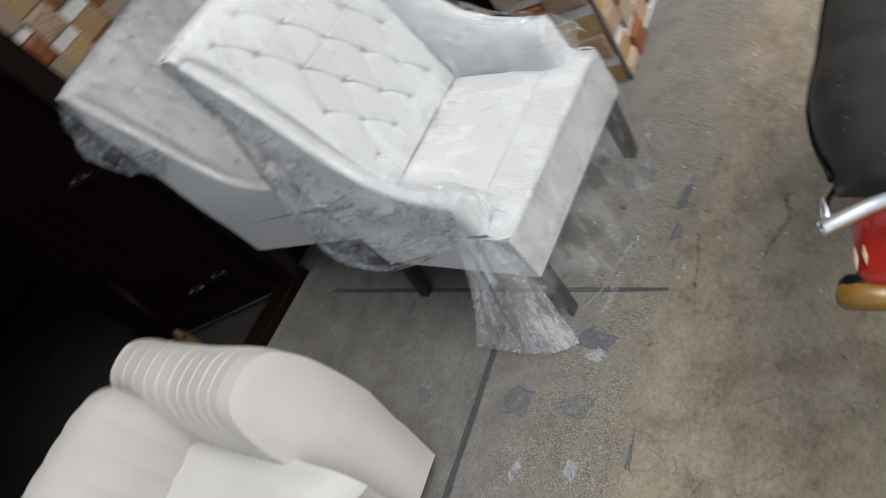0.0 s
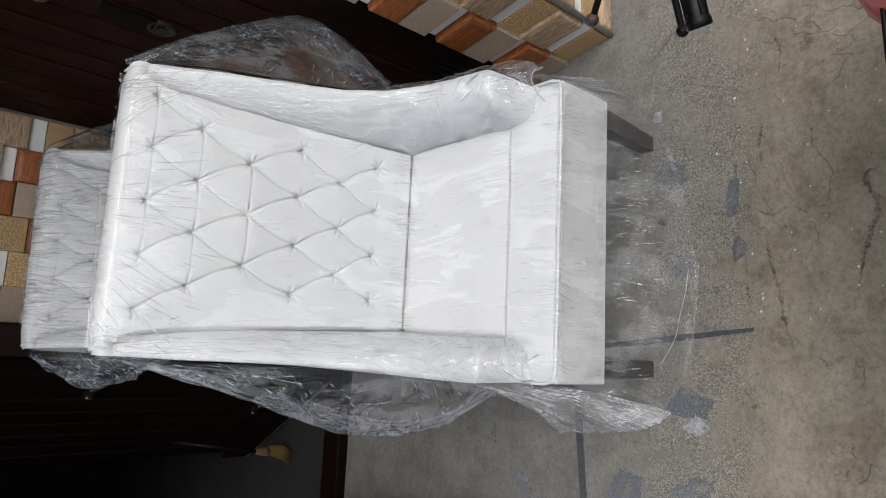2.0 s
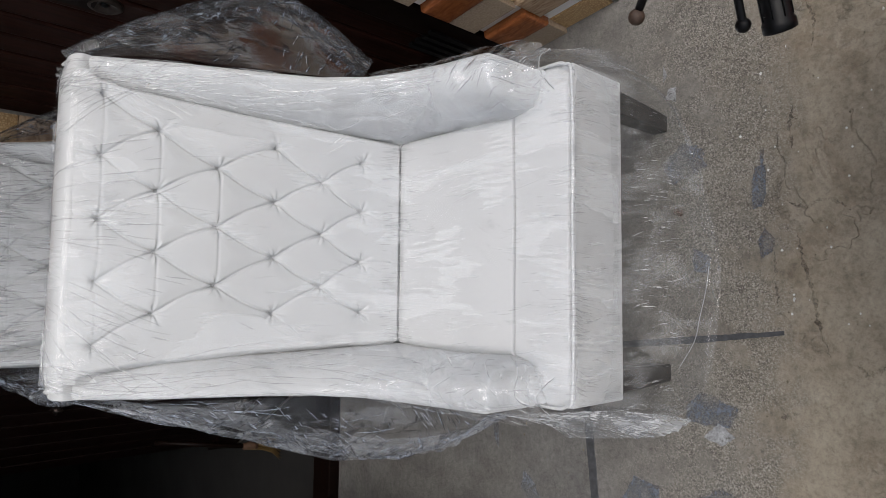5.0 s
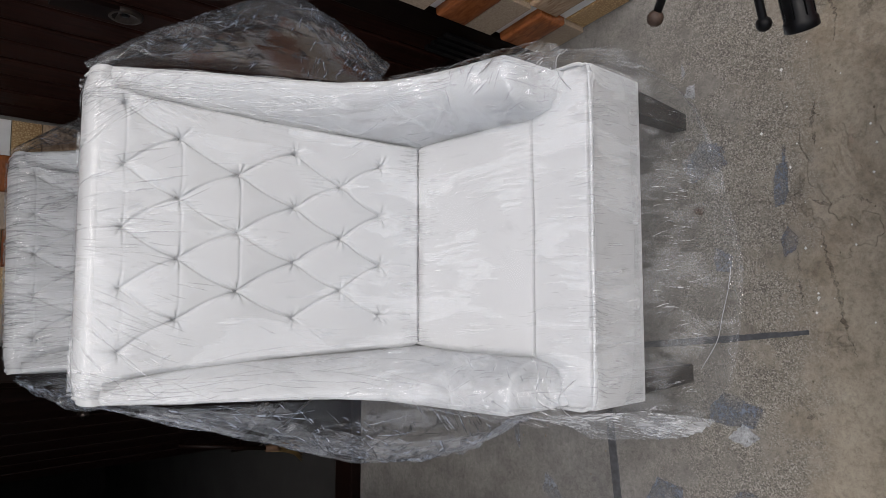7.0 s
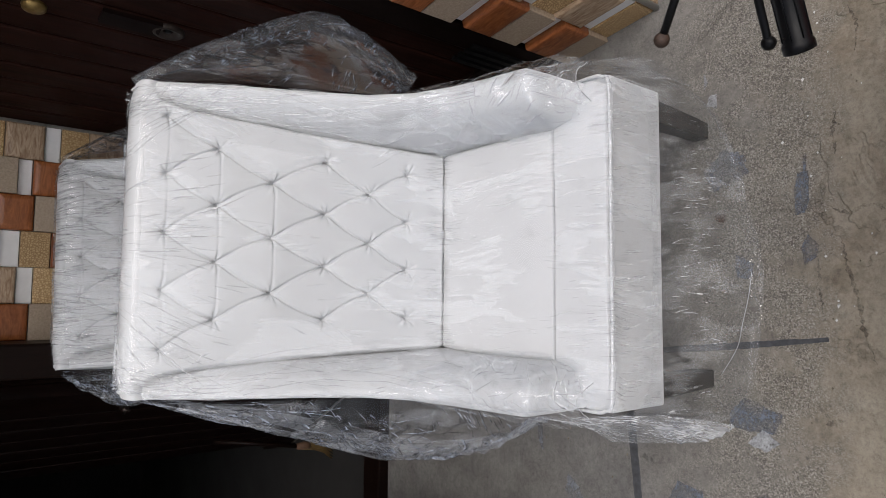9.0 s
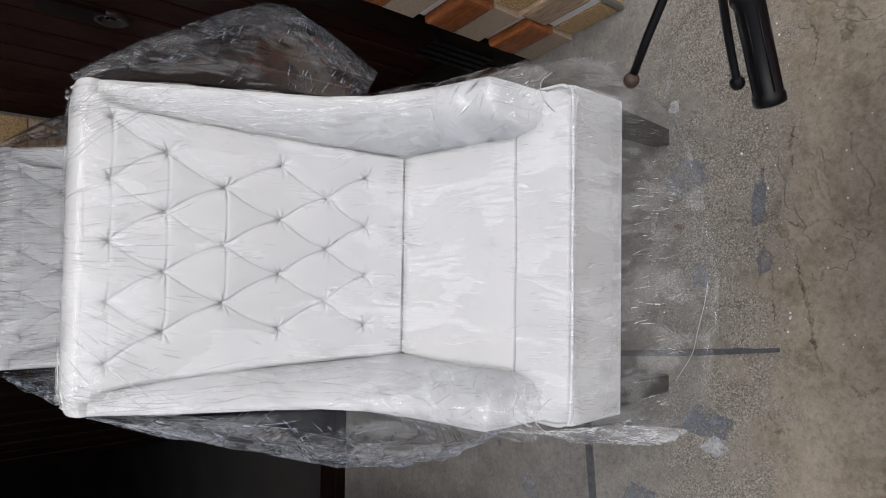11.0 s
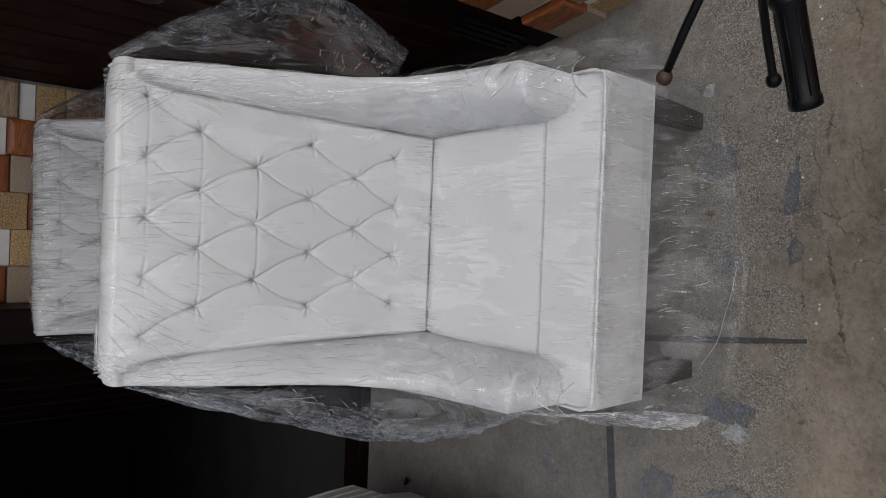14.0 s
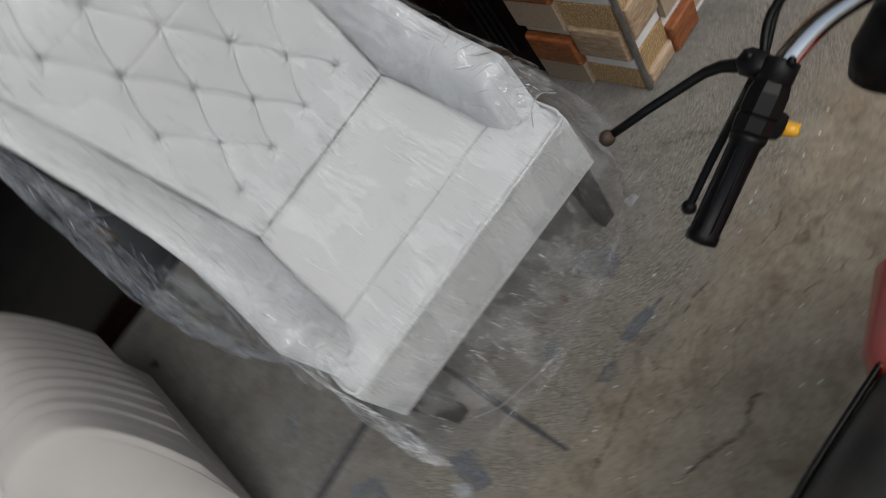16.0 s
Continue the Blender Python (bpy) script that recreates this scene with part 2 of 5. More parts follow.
def concrete_material():
    """Concrete: smooth grey by the house, a rubbed belt of open aggregate, trodden tan dirt in the yard."""
    n = Nodes("worn_concrete")
    v = n.coords()
    big = n.noise(v, 1.3, 5, 0.6, 0.4)
    mid = n.noise(v, 8.0, 9, 0.74, 0.15)
    blotch = n.noise(v, 24.0, 8, 0.76, 0.2)
    fine = n.noise(v, 95.0, 4, 0.7)
    tan = n.ramp(mid, [(0.30, (0.128, 0.102, 0.070)), (0.48, (0.245, 0.209, 0.158)), (0.60, (0.283, 0.245, 0.188)), (0.75, (0.36, 0.319, 0.254))])
    tan = n.mix(n.ramp(blotch, [(0.50, 0.0), (0.66, 0.20)]), tan, (0.165, 0.130, 0.088))
    stain = n.ramp(n.noise(v, 3.4, 9, 0.68, 0.35), [(0.545, 0.0), (0.565, 0.42), (0.70, 0.60)])
    tan = n.mix(stain, tan, (0.178, 0.138, 0.098))
    # smooth grey cement, its tone also lowered for the shade by the house
    grey = n.ramp(mid, [(0.30, (0.084, 0.081, 0.078)), (0.5, (0.130, 0.126, 0.121)), (0.72, (0.182, 0.177, 0.170))])
    sep = n.add("ShaderNodeSeparateXYZ")
    n.link(v, sep.inputs[0])
    wave = n.math("MULTIPLY", n.math("SUBTRACT", n.noise(v, 4.5, 6, 0.72, 0.3), 0.5), 0.30)
    y = n.math("ADD", sep.outputs[1], wave)
    yard = n.ramp(n.math("ADD", y, 0.5), [(0.20, 1.0), (0.44, 0.28), (0.78, 0.0)])
    col = n.mix(yard, grey, tan)
    # fine mottling
    mottle = n.ramp(n.noise(v, 70.0, 8, 0.8, 0.2), [(0.32, 0.62), (0.50, 1.0), (0.70, 1.22)])
    col = n.mix(1.0, col, mottle, "MULTIPLY")
    # open aggregate: dark and pale grains
    grit = n.cells(v, 400.0)
    shade = n.ramp(grit.outputs[1], [(0.18, (0.030, 0.027, 0.023)), (0.40, (0.13, 0.12, 0.10)), (0.62, (0.21, 0.195, 0.165)), (0.85, (0.40, 0.38, 0.34))])
    belt = n.ramp(n.math("ADD", y, 0.5), [(0.20, 0.0), (0.30, 0.62), (0.50, 0.55), (0.66, 0.12)])
    wear = n.ramp(n.noise(v, 6.0, 8, 0.72), [(0.42, 0.10), (0.50, 1.0)])
    col = n.mix(n.math("MULTIPLY", belt, wear), col, shade)
    # fine dark grains and pale dust everywhere
    dots = n.ramp(n.cells(v, 210.0).outputs[0], [(0.10, 0.5), (0.22, 0.0)])
    sparse = n.ramp(n.noise(v, 60.0, 4, 0.7), [(0.52, 0.0), (0.60, 0.5)])
    col = n.mix(n.math("MULTIPLY", dots, sparse), col, (0.060, 0.050, 0.038))
    dust = n.ramp(n.noise(v, 130.0, 5, 0.75), [(0.60, 0.0), (0.72, 0.16)])
    col = n.mix(dust, col, (0.40, 0.37, 0.32))
    # pits
    pits = n.ramp(n.cells(v, 55.0).outputs[0], [(0.05, 1.0), (0.10, 0.0)])
    few = n.ramp(n.noise(v, 11.0, 3), [(0.55, 0.0), (0.66, 0.4)])
    pit = n.math("MULTIPLY", pits, few)
    col = n.mix(pit, col, (0.045, 0.038, 0.028))
    # wandering cracks
    edge = n.cells(n.coords((1.2, 0.8, 1)), 1.9, "DISTANCE_TO_EDGE").outputs[0]
    warp = n.math("ADD", edge, n.math("MULTIPLY", n.math("SUBTRACT", blotch, 0.5), 0.16))
    crack = n.ramp(n.math("ABSOLUTE", warp, 0.0), [(0.0, 1.0), (0.0022, 0.0)])
    thin = n.ramp(n.noise(v, 2.7, 3), [(0.53, 0.0), (0.60, 0.4)])
    split = n.math("MULTIPLY", crack, thin)
    # worn lips where the yard's surface has broken away
    lip = n.noise(v, 3.1, 5, 0.6, 0.3)
    gone = n.ramp(n.math("ABSOLUTE", n.math("SUBTRACT", lip, 0.53), 0.0), [(0.001, 1.0), (0.007, 0.0)])
    gone = n.math("MULTIPLY", n.math("MULTIPLY", gone, yard), n.ramp(n.noise(v, 4.3, 2), [(0.47, 0.0), (0.60, 0.30)]))
    col = n.mix(gone, col, (0.135, 0.104, 0.068))
    drop = n.math("MULTIPLY", n.ramp(lip, [(0.525, 0.0), (0.535, 0.6)]), yard)
    col = n.mix(split, col, (0.085, 0.070, 0.052))
    h = n.math("ADD", n.math("MULTIPLY", blotch, 0.4), n.math("ADD", n.math("MULTIPLY", fine, 0.25), n.math("MULTIPLY", n.math("MULTIPLY", grit.outputs[0], belt), -0.35)))
    h = n.math("SUBTRACT", h, n.math("ADD", n.math("ADD", n.math("MULTIPLY", split, 0.7), drop), n.math("MULTIPLY", pit, 0.5)))
    rough = n.ramp(big, [(0.3, 0.62), (0.7, 0.85)])
    return n.finish(col, rough, 0.0, n.bump(h, 0.75, 0.006), 0.35)


M_WHITE = fabric("white_upholstery", (0.538, 0.546, 0.552), (0.522, 0.530, 0.536))
M_CREAM = fabric("cream_upholstery", (0.408, 0.391, 0.377), (0.375, 0.358, 0.344), 700.0)
M_CREAM_SEAT = fabric("pale_cushion", (0.50, 0.497, 0.488), (0.46, 0.453, 0.443), 500.0)
M_LEG = dark_wood("black_stained_wood", (0.008, 0.007, 0.006), (0.03, 0.024, 0.02), 0.35)
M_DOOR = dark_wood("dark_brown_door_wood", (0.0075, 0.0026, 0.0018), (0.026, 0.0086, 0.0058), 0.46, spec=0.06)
# door wood darkened to hold the leaf's shade; the latch plate reuses its black
M_LEAF = dark_wood("shaded_leaf_wood", (0.0020, 0.0009, 0.0007), (0.0070, 0.0025, 0.0018), 0.45, spec=0.08)
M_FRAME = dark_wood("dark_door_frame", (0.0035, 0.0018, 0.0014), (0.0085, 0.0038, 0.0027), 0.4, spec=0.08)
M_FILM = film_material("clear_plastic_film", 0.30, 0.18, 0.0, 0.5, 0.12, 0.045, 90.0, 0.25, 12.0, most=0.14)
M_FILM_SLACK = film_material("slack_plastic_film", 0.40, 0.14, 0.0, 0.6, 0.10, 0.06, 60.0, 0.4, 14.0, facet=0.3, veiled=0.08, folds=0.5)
# bluish tint puts the sky's reflection into the diffuse colour
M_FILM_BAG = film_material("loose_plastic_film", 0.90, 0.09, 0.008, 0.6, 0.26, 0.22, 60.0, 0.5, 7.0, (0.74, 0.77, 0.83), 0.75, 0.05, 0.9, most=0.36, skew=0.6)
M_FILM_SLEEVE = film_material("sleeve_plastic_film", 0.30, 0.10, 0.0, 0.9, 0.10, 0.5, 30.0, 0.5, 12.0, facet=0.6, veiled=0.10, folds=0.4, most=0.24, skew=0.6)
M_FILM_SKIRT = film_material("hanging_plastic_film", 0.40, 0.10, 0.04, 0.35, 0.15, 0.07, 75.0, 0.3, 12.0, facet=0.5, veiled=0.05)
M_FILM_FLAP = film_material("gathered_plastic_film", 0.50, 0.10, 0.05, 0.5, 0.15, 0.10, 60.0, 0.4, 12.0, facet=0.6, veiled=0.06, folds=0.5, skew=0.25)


def fold_material(name, through, milk, tint=(0.9, 0.91, 0.93)):
    """Plastic doubled over in a sharp crease: it dims what lies behind, or turns milky, with the flank's shade or light
    put into the colour.
    """
    n = Nodes(name)
    clear, diff, mixed = n.add("ShaderNodeBsdfTransparent"), n.add("ShaderNodeBsdfDiffuse"), n.add("ShaderNodeMixShader")
    clear.inputs["Color"].default_value, diff.inputs["Color"].default_value = (through, through, through, 1), (*tint, 1)
    vary = n.noise(n.coords(), 55.0, 2, 0.5)
    n.link(n.ramp(vary, [(0.35, milk * 0.3), (0.65, milk * 1.3)]), mixed.inputs[0])
    n.link(clear.outputs[0], mixed.inputs[1])
    n.link(diff.outputs[0], mixed.inputs[2])
    n.link(mixed.outputs[0], n.out.inputs["Surface"])
    return n.mat


# shaded and lit flanks of one film; the bluish one holds sky reflection
M_FOLD_SHADED = fold_material("crease_shaded_flank", 0.80, 0.02)
M_FOLD_LIT = fold_material("crease_lit_flank", 0.98, 0.36)
M_FOLD_SKYLIT = fold_material("crease_skylit_flank", 0.8, 0.34, (0.56, 0.62, 0.74))
M_FOLD_DEEP = fold_material("crease_deep_shade", 0.45, 0.01)
M_HEM = plain("folded_plastic_edge", (0.44, 0.45, 0.46), 0.3, 0, 300, 0.3, 0.2)
M_STRAW = plain("broom_straw", (0.15, 0.090, 0.025), 0.7, 0, 200, 0.4, 0.2)
M_BRONZE = plain("browned_steel", (0.050, 0.038, 0.032), 0.38, 0.7, 80, 0.4, 0.2)
M_CONCRETE = concrete_material()
M_ORANGE = piece_wood("orange_wood_tile", (0.17, 0.050, 0.016), (0.36, 0.125, 0.042))
M_BROWN = piece_wood("red_brown_tile", (0.13, 0.040, 0.016), (0.27, 0.090, 0.040))
M_BEIGE = piece_stone("beige_stone_tile", (0.27, 0.205, 0.145), (0.43, 0.345, 0.26), 160.0)
M_SAND = piece_stone("ornate_sand_tile", (0.30, 0.18, 0.075), (0.58, 0.42, 0.23), 160.0, True)
M_CHALK = piece_stone("white_tile", (0.72, 0.72, 0.72), (0.82, 0.82, 0.82), 12.0)
M_STRIPE = piece_wood("cream_brown_tile", (0.22, 0.13, 0.075), (0.52, 0.40, 0.28))
M_GROUT = plain("grey_grout", (0.26, 0.245, 0.22), 0.9, 0, 120, 0.4, 0.3)
M_PLASTER = plain("dark_plaster", (0.30, 0.28, 0.25), 0.9, 0, 20, 0.25, 0.2)
# the room's lack of light is put into this near-black colour
M_ROOM = plain("unlit_room_black", (0.010, 0.0093, 0.009), 0.9, 0, 8, 0.3, 0.2)
M_ALU = plain("aluminium_trim", (0.56, 0.55, 0.53), 0.35, 0.9, 40, 0.3, 0.15)
M_STEEL = plain("tarnished_steel", (0.36, 0.33, 0.29), 0.4, 0.9, 80, 0.4, 0.2)
M_CHROME = plain("chrome", (0.82, 0.83, 0.84), 0.1, 1.0, 30, 0.1, 0.03)
M_RUBBER = plain("black_rubber", (0.0035, 0.0035, 0.004), 0.36, 0, 200, 0.3, 0.12, 0.0, 0.16)
M_BLACK = plain("black_plastic", (0.0045, 0.0045, 0.005), 0.40, 0, 120, 0.3, 0.1, 0.0, 0.18)
M_RUST = plain("rusty_ball", (0.060, 0.034, 0.022), 0.6, 0.2, 200, 0.5, 0.4)
M_RED = plain("scuffed_red_paint", (0.42, 0.018, 0.010), 0.3, 0, 25, 0.35, 0.05, 0.4)
M_CHIP = plain("bare_primer", (0.50, 0.40, 0.28), 0.7, 0, 60, 0.3, 0.2)
M_AMBER = plain("amber_lens", (0.24, 0.125, 0.022), 0.25, 0, 30, 0.25, 0.05, 0.3)
M_YELLOW = plain("yellow_switch", (0.75, 0.38, 0.02), 0.35, 0, 60, 0.15, 0.05)
M_STRIP = plain("dark_joint_filler", (0.060, 0.062, 0.068), 0.7, 0, 60, 0.5, 0.3)


def rubbed_paint(name, color, cover=0.55, rough=0.6):
    """A thin coat rubbed down unevenly, so that the concrete shows through."""
    n = Nodes(name)
    v = n.coords()
    n.finish(n.ramp(n.noise(v, 45.0, 5, 0.65), [(0.3, tuple(c * 0.7 for c in color)), (0.7, color)]), rough, 0.0, n.bump(n.noise(v, 220.0, 3), 0.2, 0.001), 0.4)
    clear, mixed = n.add("ShaderNodeBsdfTransparent"), n.add("ShaderNodeMixShader")
    worn = n.math("ADD", n.noise(v, 16.0, 6, 0.75, 0.3), n.math("MULTIPLY", n.math("SUBTRACT", n.noise(v, 190.0, 3, 0.7), 0.5), 0.5))
    n.link(n.ramp(worn, [(0.36, min(1.0, cover + 0.35)), (0.62, max(0.0, cover - 0.35))]), mixed.inputs[0])
    n.link(clear.outputs[0], mixed.inputs[1])
    n.link(n.bsdf.outputs[0], mixed.inputs[2])
    n.link(mixed.outputs[0], n.out.inputs["Surface"])
    return n.mat


M_PAINT = rubbed_paint("blue_grey_paint", (0.150, 0.168, 0.200), 0.55)
M_FAINT = rubbed_paint("faint_blue_grey_paint", (0.20, 0.215, 0.245), 0.48)
M_PALE = rubbed_paint("pale_plaster_spill", (0.40, 0.41, 0.42), 0.72, 0.8)
M_CRACK = rubbed_paint("crack_dirt", (0.150, 0.122, 0.090), 0.30, 0.95)
M_RUSTY = rubbed_paint("rust_stain", (0.12, 0.055, 0.028), 0.5, 0.9)
M_CRUMB = plain("plaster_crumb", (0.72, 0.71, 0.68), 0.9, 0, 90, 0.4, 0.4)
M_PEBBLE = plain("brown_pebble", (0.17, 0.14, 0.10), 0.9, 0, 90, 0.5, 0.4)
M_BRASS = plain("old_brass", (0.30, 0.20, 0.07), 0.4, 0.8, 90, 0.4, 0.2)


# ---- mesh helpers ----
def part(name, bm, material, parent=None, label="", smooth=True):
    """Links a bmesh as one mesh object, under a thing or a part where one is given."""
    me = bpy.data.meshes.new(name)
    bmesh.ops.recalc_face_normals(bm, faces=bm.faces)
    bm.to_mesh(me)
    bm.free()
    for p in me.polygons:
        p.use_smooth = smooth
    me.materials.append(material)
    ob = new(name, me)
    ob.parent = parent
    if label:
        ob["label"] = label
    return ob


def thing(name, label, category, group="", kind="", m=None):
    ob = tagged(new(name), label, category, group, kind)
    if m is not None:
        ob.matrix_world = m
    return ob


def bevelled(ob, width=0.004, segments=2, angle=35):
    b = ob.modifiers.new("edge", "BEVEL")
    b.width, b.segments, b.limit_method, b.angle_limit = width, segments, "ANGLE", radians(angle)
    return ob


def box_bm(x0, x1, y0, y1, z0, z1, bm=None):
    bm = bm or bmesh.new()
    vs = [bm.verts.new((x, y, z)) for z in (z0, z1) for x, y in ((x0, y0), (x1, y0), (x1, y1), (x0, y1))]
    for f in ((0, 3, 2, 1), (4, 5, 6, 7), (0, 1, 5, 4), (1, 2, 6, 5), (2, 3, 7, 6), (3, 0, 4, 7)):
        bm.faces.new([vs[i] for i in f])
    return bm


def rows_bm(rows, closed=False, cap=False, bm=None):
    """A skin over rows of points of equal count."""
    bm = bm or bmesh.new()
    vs = [[bm.verts.new(p) for p in row] for row in rows]
    n = len(rows[0])
    for a, b in zip(vs, vs[1:]):
        for i in range(n if closed else n - 1):
            j = (i + 1) % n
            bm.faces.new((a[i], a[j], b[j], b[i]))
    if cap:
        bm.faces.new(vs[0])
        bm.faces.new(vs[-1][::-1])
    return bm


def tube_bm(points, radius, sides=10, bm=None):
    """A round bar along points; radius is one number or one for each point."""
    pts = [Vector(p) for p in points]
    rad = radius if isinstance(radius, (list, tuple)) else [radius] * len(pts)
    rows, ref = [], None
    for i, p in enumerate(pts):
        d = (pts[min(i + 1, len(pts) - 1)] - pts[max(i - 1, 0)]).normalized()
        if ref is None:
            ref = d.orthogonal().normalized()
        ref = (ref - d * ref.dot(d)).normalized()
        side = d.cross(ref)
        rows.append([p + rad[i] * (math.cos(a) * ref + math.sin(a) * side) for a in (2 * math.pi * k / sides for k in range(sides))])
    return rows_bm(rows, True, True, bm)


def spline(points, steps=8):
    """Points along a smooth curve through the given ones."""
    p = [Vector(q) for q in points]
    p = [2 * p[0] - p[1], *p, 2 * p[-1] - p[-2]]
    out = []
    for a, b, c, d in zip(p, p[1:], p[2:], p[3:]):
        for k in range(steps):
            t = k / steps
            out.append(0.5 * (2 * b + (c - a) * t + (2 * a - 5 * b + 4 * c - d) * t * t + (3 * b - 3 * c + d - a) * t ** 3))
    return [*out, p[-2]]


def lerp(a, b, t):
    return a + (b - a) * t


def sstep(a, b, x):
    t = min(1.0, max(0.0, (x - a) / (b - a)))
    return t * t * (3 - 2 * t)


def table(xs, ys, x):
    return float(np.interp(x, xs, ys))


# ---- the setting: ground, house walls, doors ----
def ground():
    bm = bmesh.new()
    xs = [-90, -12, -4, -2.5, -1.5, -1.0, -0.5, 0, 0.5, 1.0, 1.5, 2.5, 4, 12, 90]
    rows = [[(x, y, 0.0) for x in xs] for y in xs]
    return tagged(part("ground", rows_bm(rows), M_CONCRETE, smooth=False), "worn grey-brown concrete yard floor with stains and grit", "ground", kind="structure")


def prism(name, outline, z0, z1, material, label, parent=None):
    bm = bmesh.new()
    lo, hi = [bm.verts.new((x, y, z0)) for x, y in outline], [bm.verts.new((x, y, z1)) for x, y in outline]
    n = len(outline)
    bm.faces.new(lo[::-1])
    bm.faces.new(hi)
    for i in range(n):
        bm.faces.new((lo[i], lo[(i + 1) % n], hi[(i + 1) % n], hi[i]))
    ob = part(name, bm, material, parent, smooth=False)
    return tagged(ob, label, "wall", kind="structure")


SLANT = -0.164


def wx(y):
    """Where the slanting side wall's face lies."""
    return 0.72 + SLANT * y


ground()
wall_right = prism("wall_right", [(0.700, 0.180), (3.2, 0.38), (3.2, 0.9), (wx(0.495) + 0.012, 0.9 - 0.0), (wx(0.495) + 0.012, 0.495)], 0, 2.95, M_GROUT, "tiled house pier with mosaic cladding and a metal corner strip")
wall_side = prism("wall_side", [(wx(0.9) + 0.16, 0.9), (3.2, 0.9), (3.2, 1.95), (wx(1.7) + 0.16, 1.95)], 0, 2.95, M_PLASTER, "plain wall behind the dark wooden door")
wall_back = prism("wall_back", [(-0.268, 1.708), (0.62, 1.708), (0.62, 1.95), (-0.268, 1.95)], 0, 2.95, M_GROUT, "tiled wall strip between two doors")
wall_left = prism("wall_left", [(-4.2, 1.60), (-1.72, 1.60), (-1.72, 1.85), (-4.2, 1.85)], 0, 2.95, M_PLASTER, "plain house wall beside the open door")
prism("wall_lintel", [(-1.72, 1.60), (-0.268, 1.60), (-0.268, 1.85), (-1.72, 1.85)], 2.15, 2.95, M_PLASTER, "wall over the open door")
# inner room, its shells blackened so the doorway looks unlit
prism("room_wall_rear", [(-4.0, 5.0), (0.9, 5.0), (0.9, 5.2), (-4.0, 5.2)], 0, 2.8, M_ROOM, "inner room wall, near-black to read as unlit")
prism("room_wall_side", [(-4.2, 1.85), (-4.0, 1.85), (-4.0, 5.2), (-4.2, 5.2)], 0, 2.8, M_ROOM, "inner room wall, near-black to read as unlit")
prism("room_wall_near", [(-0.1, 1.95), (0.1, 1.95), (0.1, 5.0), (-0.1, 5.0)], 0, 2.8, M_ROOM, "inner room wall, near-black to read as unlit")
tagged(part("ceiling", box_bm(-4.2, 3.2, 1.86, 5.2, 2.8, 2.94), M_ROOM, smooth=False), "room ceiling, near-black to read as unlit", "ceiling", kind="structure")
# unseen overhang, added to keep the sky off the doors and rear chair
tagged(part("roof_slab", box_bm(-4.2, 3.2, 0.35, 5.2, 2.95, 3.1), M_PLASTER, smooth=False), "unseen flat slab added to shade the house front", "roof", kind="structure")


tagged(part("floor", box_bm(-4.0, -0.1, 1.557, 5.0, 0.0, 0.006), M_ROOM, smooth=False), "smooth room floor behind the sill, near-black to read as unlit", "floor", kind="structure")


def plank_door(name, m, length, height, board, label, group="", wood=None):
    """A ledged door: frame stiles and upright boards with grooves; local x along it, y outwards."""
    door = tagged(new(name), label, "door", group, kind="structure")
    door.matrix_world = m
    x, k = 0.0, 0
    while x < length - 0.02:
        w = min(board, length - x)
        b = part("board", box_bm(x + 0.0045, x + w - 0.0045, -0.035, 0.0 + 0.0015 * (k % 2), 0.02, height), wood or M_DOOR, door, smooth=False)
        bevelled(b, 0.006, 2)
        x, k = x + w, k + 1
    part("backing", box_bm(0, length, -0.05, -0.034, 0.0, height), M_FRAME, door, smooth=False)
    return door


def hasp(parent, x, z, length=0.11):
    """A sliding bolt with a plate and a ring."""
    plate = part("bolt_plate", box_bm(x - length / 2, x + length / 2, 0.001, 0.004, z - 0.02, z + 0.02), M_BRONZE, parent, "tarnished steel bolt", smooth=False)
    bevelled(plate, 0.002, 1)
    bm = tube_bm([(x - length * 0.6, 0.013, z), (x + length * 0.6, 0.013, z)], 0.006, 8)
    for dx in (-0.03, 0.035):
        box_bm(x + dx - 0.008, x + dx + 0.008, 0.003, 0.022, z - 0.013, z + 0.013, bm)
    part("bolt", bm, M_BRONZE, parent)


def ring_plate(parent, x, z, along=0.16):
    """A long dark latch plate with an oval steel escutcheon and a keyhole at its end."""
    bm = box_bm(x - 0.028, x + 0.028, 0.001, 0.013, z + 0.020, z + along)
    part("latch_plate", bm, M_LEAF, parent, "dark latch plate", smooth=False)
    rows = []
    for r, y in ((0.042, 0.001), (0.042, 0.010), (0.036, 0.015), (0.028, 0.012), (0.012, 0.006)):
        rows.append([(x + 0.75 * r * math.cos(a), y, z + r * math.sin(a)) for a in (2 * math.pi * k / 18 for k in range(18))])
    part("escutcheon", rows_bm(rows, True), M_BRONZE, parent, "worn steel lock ring")
    part("keyhole", tube_bm([(x, 0.002, z), (x, 0.0085, z)], 0.008, 10), M_BLACK, parent)


# the closed door in the slanting side wall
side_m = pose(wx(0.495) - 0.004, 0.495, 0, 0, 0, 90 + math.degrees(math.atan(-SLANT)))
door_1 = plank_door("door_1", side_m @ pose(0.10, -0.012, 0), 1.115, 2.12, 0.101, "closed dark brown plank door with steel latch")
jamb = part("door_jamb", box_bm(0.0, 0.098, -0.10, 0.010, 0, 2.16), M_FRAME, door_1, "dark wooden jamb", smooth=False)
jamb.matrix_parent_inverse = Matrix.Identity(4)
jamb.location = (-0.10, 0.012, 0)
bevelled(jamb, 0.008, 2)
part("lintel", box_bm(-0.10, 1.09, -0.10, 0.012, 2.13, 2.25), M_FRAME, door_1, smooth=False)
